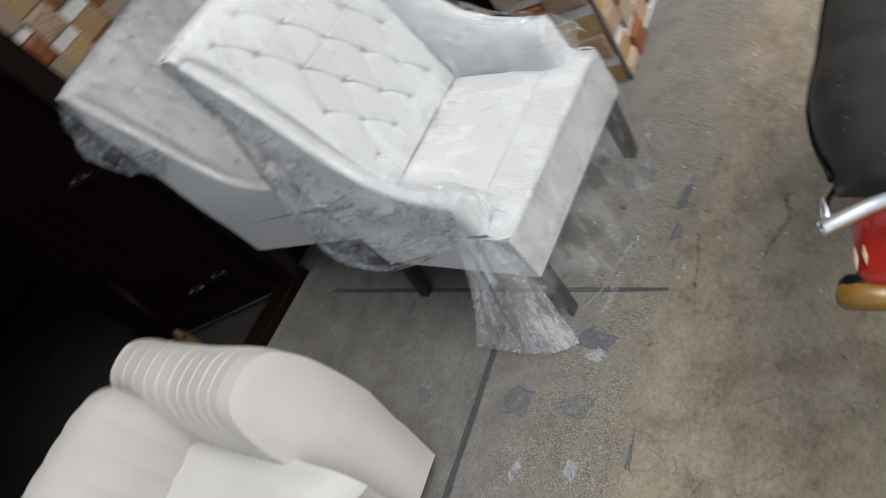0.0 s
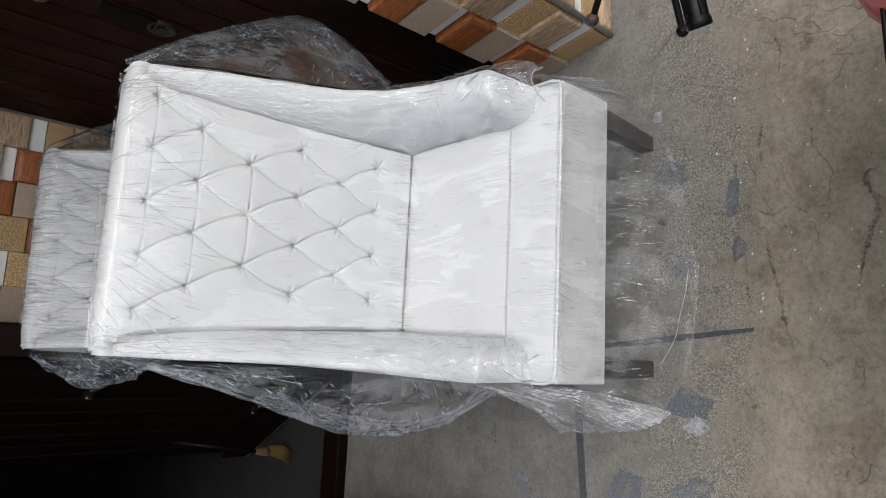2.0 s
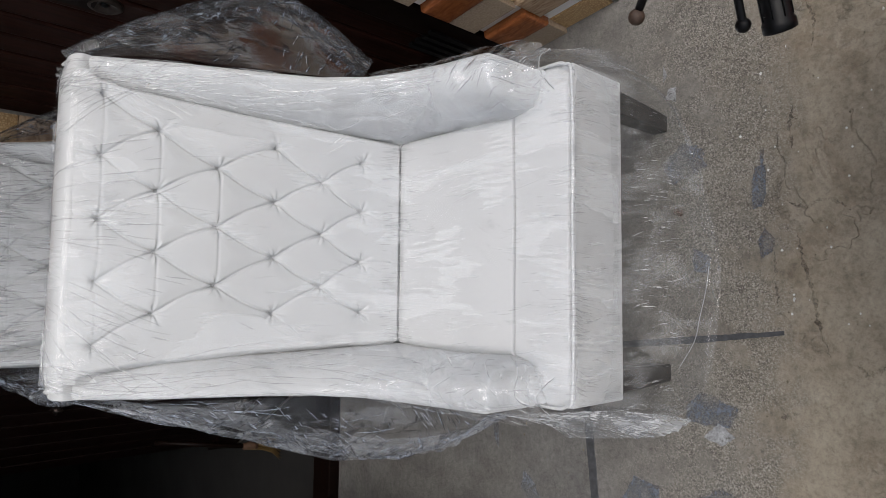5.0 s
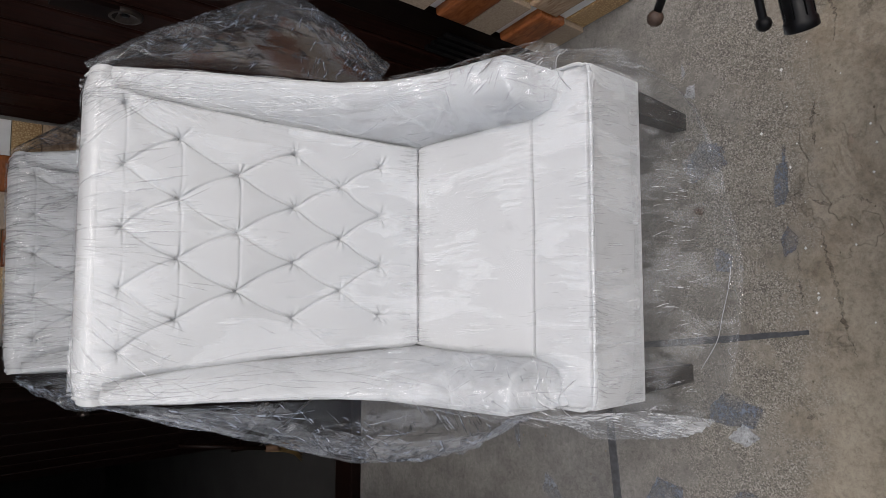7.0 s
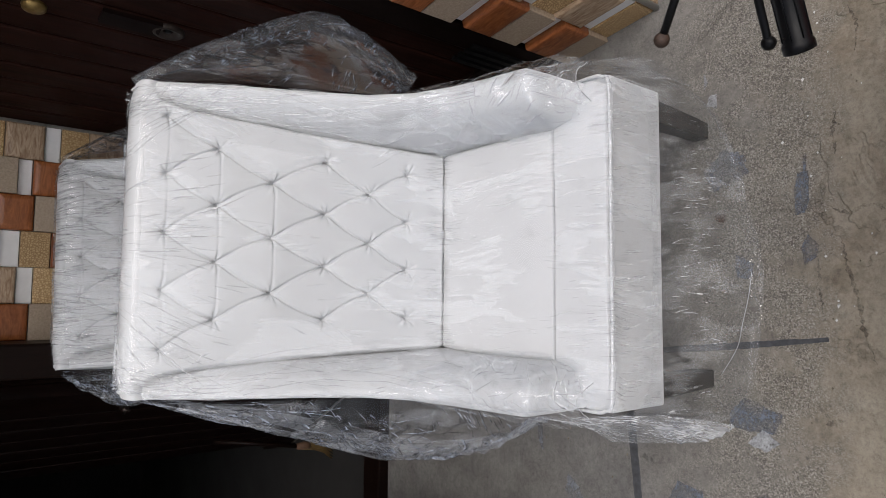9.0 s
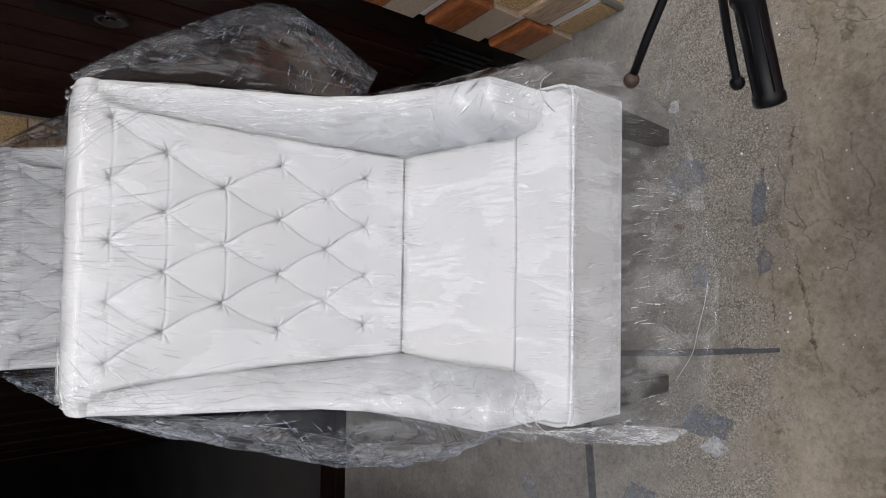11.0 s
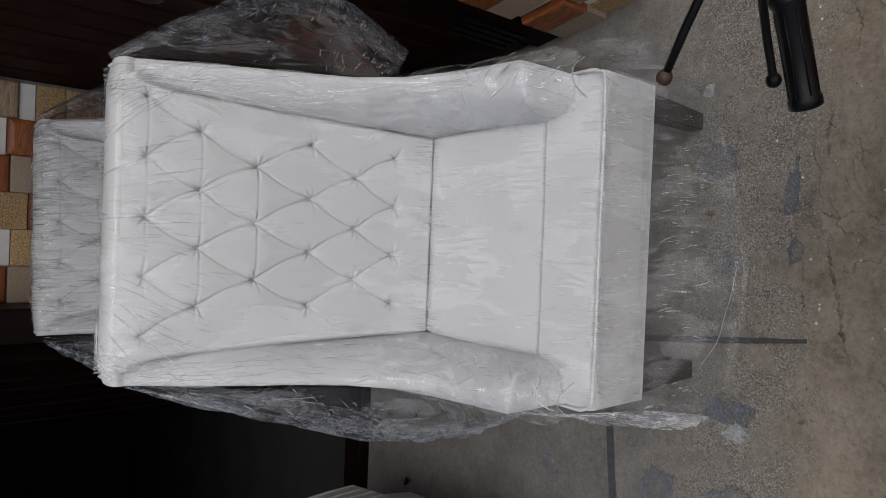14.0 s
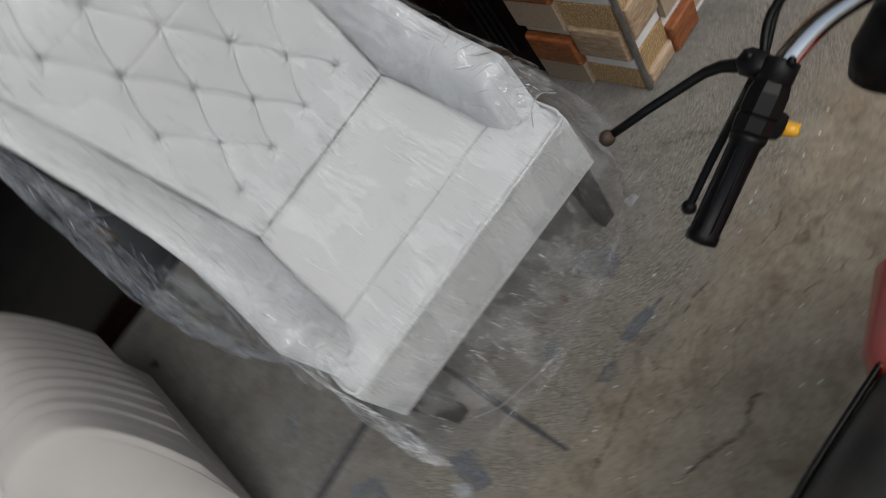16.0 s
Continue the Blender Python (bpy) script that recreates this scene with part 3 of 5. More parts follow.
part("bottom_rail", box_bm(0.01, 1.08, 0.0, 0.016, 0.03, 0.20), M_FRAME, door_1, smooth=False)
ring_plate(door_1, 0.335, 1.075)
part("upper_knob", tube_bm([(0.375, 0.0, 1.37), (0.375, 0.012, 1.37), (0.375, 0.02, 1.37)], [0.028, 0.026, 0.012], 14), M_BRASS, door_1, "round brass lock cover")
for k in range(4):
    part("vent_slat", box_bm(-0.045 + 0.028 * k, -0.030 + 0.028 * k, 0.018, 0.030, 0.10, 0.34), M_BLACK, door_1, smooth=False)

# the open doorway with its sill and a leaf swung inwards
door_2 = tagged(new("door_2"), "open doorway with dark wooden frame and sill", "doorway", kind="structure")
sill = part("sill", box_bm(-1.72, -0.30, 1.44, 1.556, 0.0, 0.05), M_FRAME, door_2, "worn dark wooden sill", smooth=False)
bevelled(sill, 0.006, 2)
post = part("jamb", box_bm(-0.375, -0.268, 1.50, 1.70, 0.05, 2.15), M_FRAME, door_2, smooth=False)
bevelled(post, 0.008, 2)
post = part("jamb", box_bm(-1.72, -1.62, 1.45, 1.60, 0.05, 2.15), M_FRAME, door_2, smooth=False)
part("head", box_bm(-1.62, -0.375, 1.46, 1.598, 2.05, 2.15), M_FRAME, door_2, smooth=False)
leaf_m = pose(-0.425, 1.56, 0, 0, 0, 120)
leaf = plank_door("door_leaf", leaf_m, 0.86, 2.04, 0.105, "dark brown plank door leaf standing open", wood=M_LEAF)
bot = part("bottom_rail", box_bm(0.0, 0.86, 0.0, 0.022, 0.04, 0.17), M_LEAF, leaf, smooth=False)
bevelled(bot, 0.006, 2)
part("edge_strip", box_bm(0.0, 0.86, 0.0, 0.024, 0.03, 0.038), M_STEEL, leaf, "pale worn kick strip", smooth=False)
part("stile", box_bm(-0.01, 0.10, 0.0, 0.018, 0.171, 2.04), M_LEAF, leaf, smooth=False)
hasp(leaf, 0.13, 0.26, 0.12)
hasp(leaf, 0.13, 0.95, 0.12)
hasp(leaf, 0.30, 0.24, 0.08)


# ---- mosaic cladding ----
def piece_mesh(name, w, h, d, material, crown=0.0):
    """One tile: a rounded shoulder on the proud ones, a thin chamfer on the others."""
    rows = []
    r = 0.010 if crown else 0.002
    for inset, y in ((0.0, 0.0), (0.0, d - r), (0.13 * r, d - 0.5 * r), (0.5 * r, d - 0.13 * r), (r, d), (r + 0.008, d + crown)):
        x0, x1, z0, z1 = -w / 2 + inset, w / 2 - inset, -h / 2 + inset, h / 2 - inset
        rows.append([(x0, y, z0), (x1, y, z0), (x1, y, z1), (x0, y, z1)])
    bm = rows_bm(rows, True)
    bm.faces.new([v for v in bm.verts][-4:])
    bmesh.ops.recalc_face_normals(bm, faces=bm.faces)
    me = bpy.data.meshes.new(name)
    bm.to_mesh(me)
    bm.free()
    me.materials.append(material)
    return me


COL = 0.112
TILE_P = [("orange", 0.102, M_ORANGE, 0.030, 0.001), ("chalk", 0.040, M_CHALK, 0.006, 0), ("beige", 0.100, M_BEIGE, 0.025, 0)]
TILE_Q = [("sand", 0.084, M_SAND, 0.010, 0), ("chalk", 0.046, M_CHALK, 0.006, 0), ("stripe", 0.112, M_STRIPE, 0.022, 0.001)]
TILE_R = [("brown", 0.098, M_BROWN, 0.028, 0.001), ("sand", 0.086, M_SAND, 0.012, 0), ("chalk", 0.058, M_CHALK, 0.006, 0)]
TILE_MESH = {}


def tiles(parent, m, length, z0, z1, start=0, shift=0.0, order="PQ", columns=0):
    """Columns of cladding pieces on a wall face; local x along it, y outwards."""
    n = columns or max(1, round(length / COL))
    w = length / n
    rng = random.Random(start * 7 + 3)
    for c in range(n):
        kinds = {"P": TILE_P, "Q": TILE_Q, "R": TILE_R}[order[(c + start) % len(order)]]
        z, k = z0 - 0.25 + shift + 0.093 * ((c + start) % 3), c
        k = 0
        while z < z1:
            name, h, mat, d, crown = kinds[k % len(kinds)]
            lo, hi = max(z, z0), min(z + h, z1)
            if hi - lo > 0.012:
                hh = round(hi - lo, 3)
                key = (name, round(w, 4), hh)
                if key not in TILE_MESH:
                    TILE_MESH[key] = piece_mesh(name + "_tile", w - 0.001, hh - 0.001, d, mat, crown)
                ob = new("tile", TILE_MESH[key])
                ob.parent = parent
                ob.matrix_world = m @ pose((c + 0.5) * w, rng.uniform(-0.0006, 0.0006), (lo + hi) / 2)
            z, k = z + h + 0.001, k + 1




# ---- the tufted wing chairs ----
BACK_Z = [0.44, 0.52, 0.62, 0.71, 0.82, 0.94, 1.05, 1.15, 1.20]
BACK_Y = [0.455, 0.463, 0.487, 0.506, 0.530, 0.552, 0.580, 0.612, 0.630]
BUTTONS = [(0.014 + 0.124 * k, 1.150) for k in (-2, -1, 0, 1, 2)] + [(0.076 + 0.124 * k, 1.050) for k in (-2, -1, 0, 1)]
BUTTONS += [(0.010 + 0.124 * k, 0.936) for k in (-1, 0, 1)] + [(0.072 + 0.122 * k, 0.815) for k in (-2, -1, 0, 1)]
BUTTONS += [(0.008 + 0.120 * k, 0.708) for k in (-1, 0, 1)] + [(0.066 + 0.118 * k, 0.612) for k in (-2, -1, 0, 1)]


def pleats():
    """Pairs of neighbouring buttons joined by a fold, and the folds that run out to the edges; each with its depth."""
    out = []
    for i, a in enumerate(BUTTONS):
        for b in BUTTONS[i + 1:]:
            dx, dz = abs(a[0] - b[0]), abs(a[1] - b[1])
            if 0.03 < dx < 0.09 and 0.05 < dz < 0.14:
                out.append((a, b, 1.0))
            elif 0.09 < dx < 0.14 and dz < 0.01 and a[1] > 0.9:
                out.append((a, b, 0.35))
    for x, z in BUTTONS:
        if z > 1.1:
            out.append(((x, z), (x + 0.004, 1.21), 0.7))
        if z < 0.65:
            out.append(((x, z), (x, 0.545), 0.45))
    return out


def tuft(x, z):
    """How far the padded back stands out over a grid of places: flat pads, thin sharp folds, pinched buttons."""
    near, dip, soft = np.full(x.shape, 1.0), np.zeros(x.shape), np.zeros(x.shape)
    star = np.zeros(x.shape)
    for k, (bx, bz) in enumerate(BUTTONS):
        d = np.hypot(x - bx, z - bz)
        near = np.minimum(near, d)
        a = np.arctan2(z - bz, x - bx)
        star += 0.0013 * np.exp(-(((d - 0.010) / 0.014) ** 2)) * (np.cos(7 * a + 1.7 * k) + 0.6 * np.cos(11 * a + 2.9 * k))
    for (ax, az), (bx, bz), deep in pleats():
        vx, vz = bx - ax, bz - az
        t = np.clip(((x - ax) * vx + (z - az) * vz) / (vx * vx + vz * vz), 0, 1)
        sag = 0.007 * np.sin(np.pi * t) * (1 if deep == 1 else 0.2)
        ln = math.hypot(vx, vz)
        off = ((x - ax) * vz - (z - az) * vx) / ln - sag * math.copysign(1, vx * vz)
        over = np.abs(((x - ax) * vx + (z - az) * vz) / ln - t * ln)
        d = np.hypot(off, over)
        dip = np.maximum(dip, deep * np.exp(-((d / 0.0026) ** 2)) * (0.75 + 0.25 * np.cos(2 * np.pi * t)))
        soft = np.maximum(soft, deep * np.exp(-((d / 0.020) ** 2)))
    pad = 0.011 - 0.0032 * soft - 0.0070 * dip + star
    return pad - 0.007 * np.exp(-((near / 0.012) ** 2)) - 0.010 * np.exp(-((near / 0.0042) ** 2))


# the outer front edge of a wing from its top down to the arm's foot (x, y, z),
# and the line where its inner face meets the back and then the seat
WING_S = [0.0, 0.06, 0.2, 0.35, 0.5, 0.62, 0.72, 0.82, 0.895, 0.915, 0.935, 0.97, 1.0]
EDGE_X = [0.330, 0.336, 0.338, 0.339, 0.341, 0.346, 0.352, 0.355, 0.355, 0.355, 0.354, 0.353, 0.352]
EDGE_Y = [0.655, 0.615, 0.535, 0.470, 0.415, 0.350, 0.270, 0.180, 0.100, 0.088, 0.083, 0.077, 0.073]
EDGE_Z = [1.205, 1.170, 1.020, 0.880, 0.770, 0.690, 0.640, 0.612, 0.600, 0.596, 0.582, 0.535, 0.470]
FOOT_X = [0.297, 0.290, 0.274, 0.263, 0.256, 0.247, 0.252, 0.255, 0.257, 0.259, 0.268, 0.302, 0.345]
FOOT_Y = [0.640, 0.630, 0.597, 0.563, 0.532, 0.488, 0.370, 0.250, 0.140, 0.110, 0.084, 0.064, 0.058]
FOOT_Z = [1.190, 1.150, 1.030, 0.890, 0.740, 0.535, 0.500, 0.490, 0.485, 0.482, 0.476, 0.470, 0.464]


def wing_bm(side):
    """Flat outer side, a tight outer edge, and a gently swelling face that falls inwards to the back and seat."""
    rows = []
    n = 140
    for q in range(n + 1):
        s = q / n
        ex, ey, ez, fx, fy, fz = [table(WING_S, col, s) for col in (EDGE_X, EDGE_Y, EDGE_Z, FOOT_X, FOOT_Y, FOOT_Z)]
        ay, az = 0.700 - 0.07 * s, lerp(1.205, 0.44, s)
        box = table([0, 0.45, 0.66, 0.85, 0.915, 0.95, 1.0], [1.25, 1.2, 1.0, 0.72, 0.52, 0.55, 0.8], s)
        row = [(ex, ay, az), (ex, lerp(ay, ey, 0.5), lerp(az, ez, 0.5)), (ex, lerp(ay, ey, 0.9), lerp(az, ez, 0.9))]
        for k in range(19):
            a = math.pi / 2 * (1 - k / 18)
            w, x = math.sin(a) ** box, ex - (ex - fx) * math.cos(a) ** box
            lip = max(0.0, (x - (ex - 0.016)) / 0.016)
            back = 0.010 * (1 - math.sqrt(max(0.0, 1 - lip * lip * 0.96)))
            ln = max(0.02, math.hypot(ay - ey, az - ez))
            y, z = lerp(fy, ey, w) + (ay - ey) / ln * back, lerp(fz, ez, w) + (az - ez) / ln * back
            row.append((x, y, z))
        row.append((fx - 0.004, fy + 0.03 * (1 - s), fz - 0.02 * s))
        rows.append([(side * px, py + 0.002 * noise.noise((px * 9, py * 9, pz * 9)), pz) for px, py, pz in row])
    first = rows[0]
    mid = Vector(first[0]).lerp(Vector(first[-2]), 0.5)
    top = [tuple(Vector(p).lerp(mid, 0.3) + Vector((0, 0, 0.008))) for p in first]
    return rows_bm([[tuple(Vector(p).lerp(mid, 0.7) + Vector((0, 0, 0.010))) for p in first], top] + rows)


def seat_height(x, y):
    """The stuffed seat: a welted front edge, a seam, then a gentle crown."""
    z = table([-0.006, -0.003, 0.001, 0.02, 0.06, 0.121, 0.1235, 0.1265, 0.129, 0.20, 0.32, 0.44, 0.46, 0.47, 0.5], [0.440, 0.446, 0.4575, 0.4615, 0.468, 0.4785, 0.466, 0.466, 0.480, 0.497, 0.509, 0.517, 0.514, 0.500, 0.47], y)
    edge = 1 - sstep(0.30, 0.352, abs(x)) * (1 if y < 0.1 else 0.2)
    if y > 0.07:
        z -= 0.016 * min(1.4, max(0.0, (abs(x) - table([0.07, 0.085, 0.135, 0.37, 0.5], [0.30, 0.272, 0.255, 0.25, 0.246], y) + 0.011) / 0.011)) ** 2
    return z - 0.018 * (1 - edge) + 0.003 * noise.noise((x * 5, y * 5, 1.7))


def leg_bm(x0, y0, x1, y1, top, wt=0.054, wb=0.042):
    rows = []
    for k in range(5):
        t = k / 4
        w = lerp(wt, wb, t) / 2
        x, y, z = lerp(x0, x1, t), lerp(y0, y1, t * t * 0.5 + t * 0.5), lerp(top, 0.0, t)
        rows.append([(x - w, y - w, z), (x + w, y - w, z), (x + w, y + w, z), (x - w, y + w, z)])
    return rows_bm(rows, True, True)


def wing_chair():
    chair = thing("wing_chair", "white button-tufted wing armchair with dark tapered legs, wrapped in clear plastic", "armchair", "wrapped wing chairs")
    # padded back, front face
    xs, zs = np.linspace(-0.305, 0.305, 361), np.linspace(0.46, 1.196, 421)
    gx, gz = np.meshgrid(xs, zs)
    flat = 0.3 * np.clip((gz - 1.15) / 0.045, 0, 1)
    gy = np.interp(gz, BACK_Z, BACK_Y) - tuft(gx, gz) * (1 - flat) + 0.003 * np.clip((gz - 1.17) / 0.03, 0, 1) ** 2
    # the pad rounds off into the crease along each wing
    crease = np.interp(gz, FOOT_Z[5::-1], FOOT_X[5::-1])
    gy += 0.020 * np.clip((np.abs(gx) - crease + 0.013) / 0.011, 0, 1.3) ** 2 * np.clip((1.175 - gz) / 0.06, 0, 1)
    # the foot of the back tucks under behind the seat
    gy += 0.010 * np.clip((0.526 - gz) / 0.008, 0, 1.4) ** 2
    rows = np.stack([gx, gy, gz], -1).tolist()
    back = part("backrest", rows_bm(rows), M_WHITE, chair, "white button-tufted padded back")
    # each button
    for x, z in BUTTONS:
        y = table(BACK_Z, BACK_Y, z) + 0.014
        prof = [[(x + r * math.cos(a), y - h, z + r * math.sin(a)) for a in (2 * math.pi * k / 8 for k in range(8))] for r, h in ((0.0052, 0.0), (0.0052, 0.002), (0.0036, 0.0036), (0.0008, 0.0042))]
        part("button", rows_bm(prof, True), M_WHITE, back)
    # the rear shell with a rounded top roll
    rows = []
    for k in range(25):
        x = lerp(-0.336, 0.336, k / 24)
        e = 0.010 * sstep(0.29, 0.336, abs(x))
        row = [(x, 0.626, 1.180 - e), (x, 0.622, 1.194 - e), (x, 0.627, 1.205 - e), (x, 0.642, 1.2125 - e), (x, 0.665, 1.2145 - e), (x, 0.69, 1.212 - e), (x, 0.706, 1.203 - e), (x, 0.712, 1.18)]
        row += [(x, 0.700, 1.0), (x, 0.675, 0.75), (x, 0.652, 0.5), (x, 0.640, 0.264)]
        rows.append(row)
    part("rear_shell", rows_bm(rows), M_WHITE, chair)
    for side in (1, -1):
        part("wing", wing_bm(side), M_WHITE, chair, "padded wing running down into the arm")
    # seat, apron
    xs, ys = np.linspace(-0.352, 0.352, 141), [*np.linspace(-0.006, 0.03, 19), *np.linspace(0.04, 0.112, 7), *np.linspace(0.118, 0.136, 19), *np.linspace(0.15, 0.42, 14), *np.linspace(0.43, 0.50, 12)]
    def corner(y):
        """The seat's front corners are rounded in plan."""
        u = min(1.0, (y + 0.006) / 0.032)
        return 1 - 0.085 * (1 - math.sqrt(1 - (1 - u) ** 2))

    part("seat", rows_bm([[(x * corner(y), y, seat_height(x * corner(y), y)) for x in xs] for y in ys]), M_WHITE, chair, "smooth stuffed seat with a front seam")
    part("front_welt", tube_bm(spline([(-0.35, 0.10, 0.4545), (-0.351, 0.03, 0.4555), (-0.345, 0.009, 0.4555), (-0.328, -0.005, 0.4555), (-0.2, -0.008, 0.4545), (0, -0.008, 0.4555), (0.2, -0.008, 0.4545), (0.328, -0.005, 0.4555), (0.345, 0.009, 0.4555), (0.351, 0.03, 0.4555), (0.35, 0.10, 0.4545)], 6), 0.0036, 8), M_WHITE, chair)
    apron = part("apron", box_bm(-0.350, 0.350, -0.003, 0.640, 0.263, 0.447), M_WHITE, chair, "plain white seat frame", smooth=False)
    bevelled(apron, 0.005, 2)
    for sx in (1, -1):
        leg = part("leg", leg_bm(sx * 0.312, 0.035, sx * 0.312, 0.045, 0.266), M_LEG, chair, "black tapered wooden leg", smooth=False)
        bevelled(leg, 0.003, 1)
        leg = part("leg", leg_bm(sx * 0.312, 0.60, sx * 0.322, 0.672, 0.266), M_LEG, chair, "black tapered wooden leg", smooth=False)
        bevelled(leg, 0.003, 1)
    return chair


chair_1 = wing_chair()


# ---- the clear plastic pulled over each chair ----
def wrinkle(p, a=1.0, stretch=(1, 1, 1), f=14.0):
    q = Vector((p[0] * stretch[0], p[1] * stretch[1], p[2] * stretch[2]))
    r = 0.0
    for k, g in ((1.0, 1.0), (0.55, 2.3), (0.3, 5.1)):
        r += k * (1 - 2.2 * abs(noise.noise(q * f * g + Vector((3.1 * g, 0, 0)))))
    return a * r


def front_profile():
    """The line of the film down the middle: over the top, down the back, over the seat and apron."""
    return spline([(0, 0.72, 1.205), (0, 0.672, 1.226), (0, 0.622, 1.212), (0, 0.585, 1.12), (0, 0.545, 1.0), (0, 0.520, 0.85), (0, 0.486, 0.69), (0, 0.455, 0.58), (0, 0.405, 0.525), (0, 0.29, 0.518), (0, 0.14, 0.490), (0, 0.0, 0.468), (0, -0.016, 0.44), (0, -0.014, 0.36), (0, -0.018, 0.28)], 8)


def clear(ob):
    """Clear film throws no shadow worth the name."""
    ob.visible_shadow = False
    return ob


def blur(h):
    k = np.pad(h, 1, mode="edge")
    return (k[:-2, 1:-1] + k[2:, 1:-1] + k[1:-1, :-2] + k[1:-1, 2:] + 2 * h) / 6


def lay(ob, values):
    """Stores how the sheet is pulled: across, along, and how tightly gathered."""
    at = ob.data.attributes.new("lay", "FLOAT_VECTOR", "POINT")
    at.data.foreach_set("vector", np.asarray(values, np.float32).ravel())
    return ob


def step_np(a, b, x):
    t = np.clip((x - a) / (b - a), 0, 1)
    return t * t * (3 - 2 * t)


def creases(sheet, grid, sets, seed, dim=None, milk=None):
    """Sharp tent-shaped folds on a sheet, one flank painted shaded and dim, one lit and milky. Each set: how many,
    where (a test on place and grid share), shortest and longest, width, lean off the pull and its spread."""
    rng = random.Random(seed)
    g = np.asarray(grid, float)
    rows_n, cols_n = g.shape[:2]
    dv = np.linalg.norm(np.diff(g, axis=0), axis=2).mean(axis=1) + 1e-6
    du = np.linalg.norm(np.diff(g, axis=1), axis=2).mean(axis=1) + 1e-6

    def at(i, j):
        i, j = min(max(i, 0.0), rows_n - 1.001), min(max(j, 0.0), cols_n - 1.001)
        a, b = int(i), int(j)
        f, h = i - a, j - b
        p = (g[a, b] * (1 - h) + g[a, b + 1] * h) * (1 - f) + (g[a + 1, b] * (1 - h) + g[a + 1, b + 1] * h) * f
        nrm = np.cross(g[a, b + 1] - g[a, b], g[a + 1, b] - g[a, b])
        return Vector(p), Vector(nrm).normalized()

    low, high, shift = bmesh.new(), bmesh.new(), Vector((seed * 1.37, 0.0, seed * 0.61))
    for count, test, short, long, width, lean, spread in sets:
        made = tries = 0
        while made < count and tries < count * 60:
            tries += 1
            i, j = rng.uniform(0, rows_n - 1), rng.uniform(0, cols_n - 1)
            p, _ = at(i, j)
            if rng.random() > test(p, i / rows_n, j / cols_n) * (0.12 + 0.88 * sstep(-0.05, 0.18, noise.noise(p * 13.0 + shift))):
                continue
            made += 1
            length = lerp(short, long, rng.random() ** 1.7)
            steps = max(5, int(length / 0.010))
            tilt = (lean(p) if callable(lean) else lean) + 2.2 * spread * noise.noise(p * 11.0 - shift) + rng.gauss(0, 0.05 + 0.2 * spread)
            bend = rng.gauss(0, 0.5)
            line = []
            for _ in range(steps + 1):
                if not (0 <= i < rows_n - 1 and 0 <= j < cols_n - 1):
                    break
                line.append(at(i, j))
                ds = length / steps
                tilt += bend * ds + rng.gauss(0, 0.035)
                i += ds * math.cos(tilt) / dv[min(int(i), len(dv) - 1)]
                j += ds * math.sin(tilt) / du[min(int(i), rows_n - 1)]
            if len(line) < 4:
                continue
            wide = width * rng.uniform(0.5, 1.3)
            share = rng.uniform(0.5, 1.1), rng.uniform(0.4, 1.2)
            dims, milks = [], []
            for k, (p, nrm) in enumerate(line):
                t = k / (len(line) - 1)
                d = (line[min(k + 1, len(line) - 1)][0] - line[max(k - 1, 0)][0]).normalized()
                side = nrm.cross(d)
                # painted shade keeps to one flank, as if lit from +x and above
                if side.x + 0.3 * side.z < 0:
                    side = -side
                w = wide * max(0.05, math.sin(math.pi * min(1.0, 0.06 + 0.94 * t))) ** 0.6
                up = nrm if nrm.y - nrm.z * 0.8 < 0 else -nrm
                c = p + up * 0.0014
                dims.append([c, p - side * w * share[0] + up * 0.0007])
                milks.append([c, p + side * w * share[1] + up * 0.0007])
            rows_bm(dims, bm=low)
            rows_bm(milks, bm=high)
    tagged(clear(part("fold", low, dim or M_FOLD_SHADED, sheet, smooth=False)), kind="stuff")
    tagged(clear(part("fold", high, milk or M_FOLD_LIT, sheet, smooth=False)), kind="stuff")


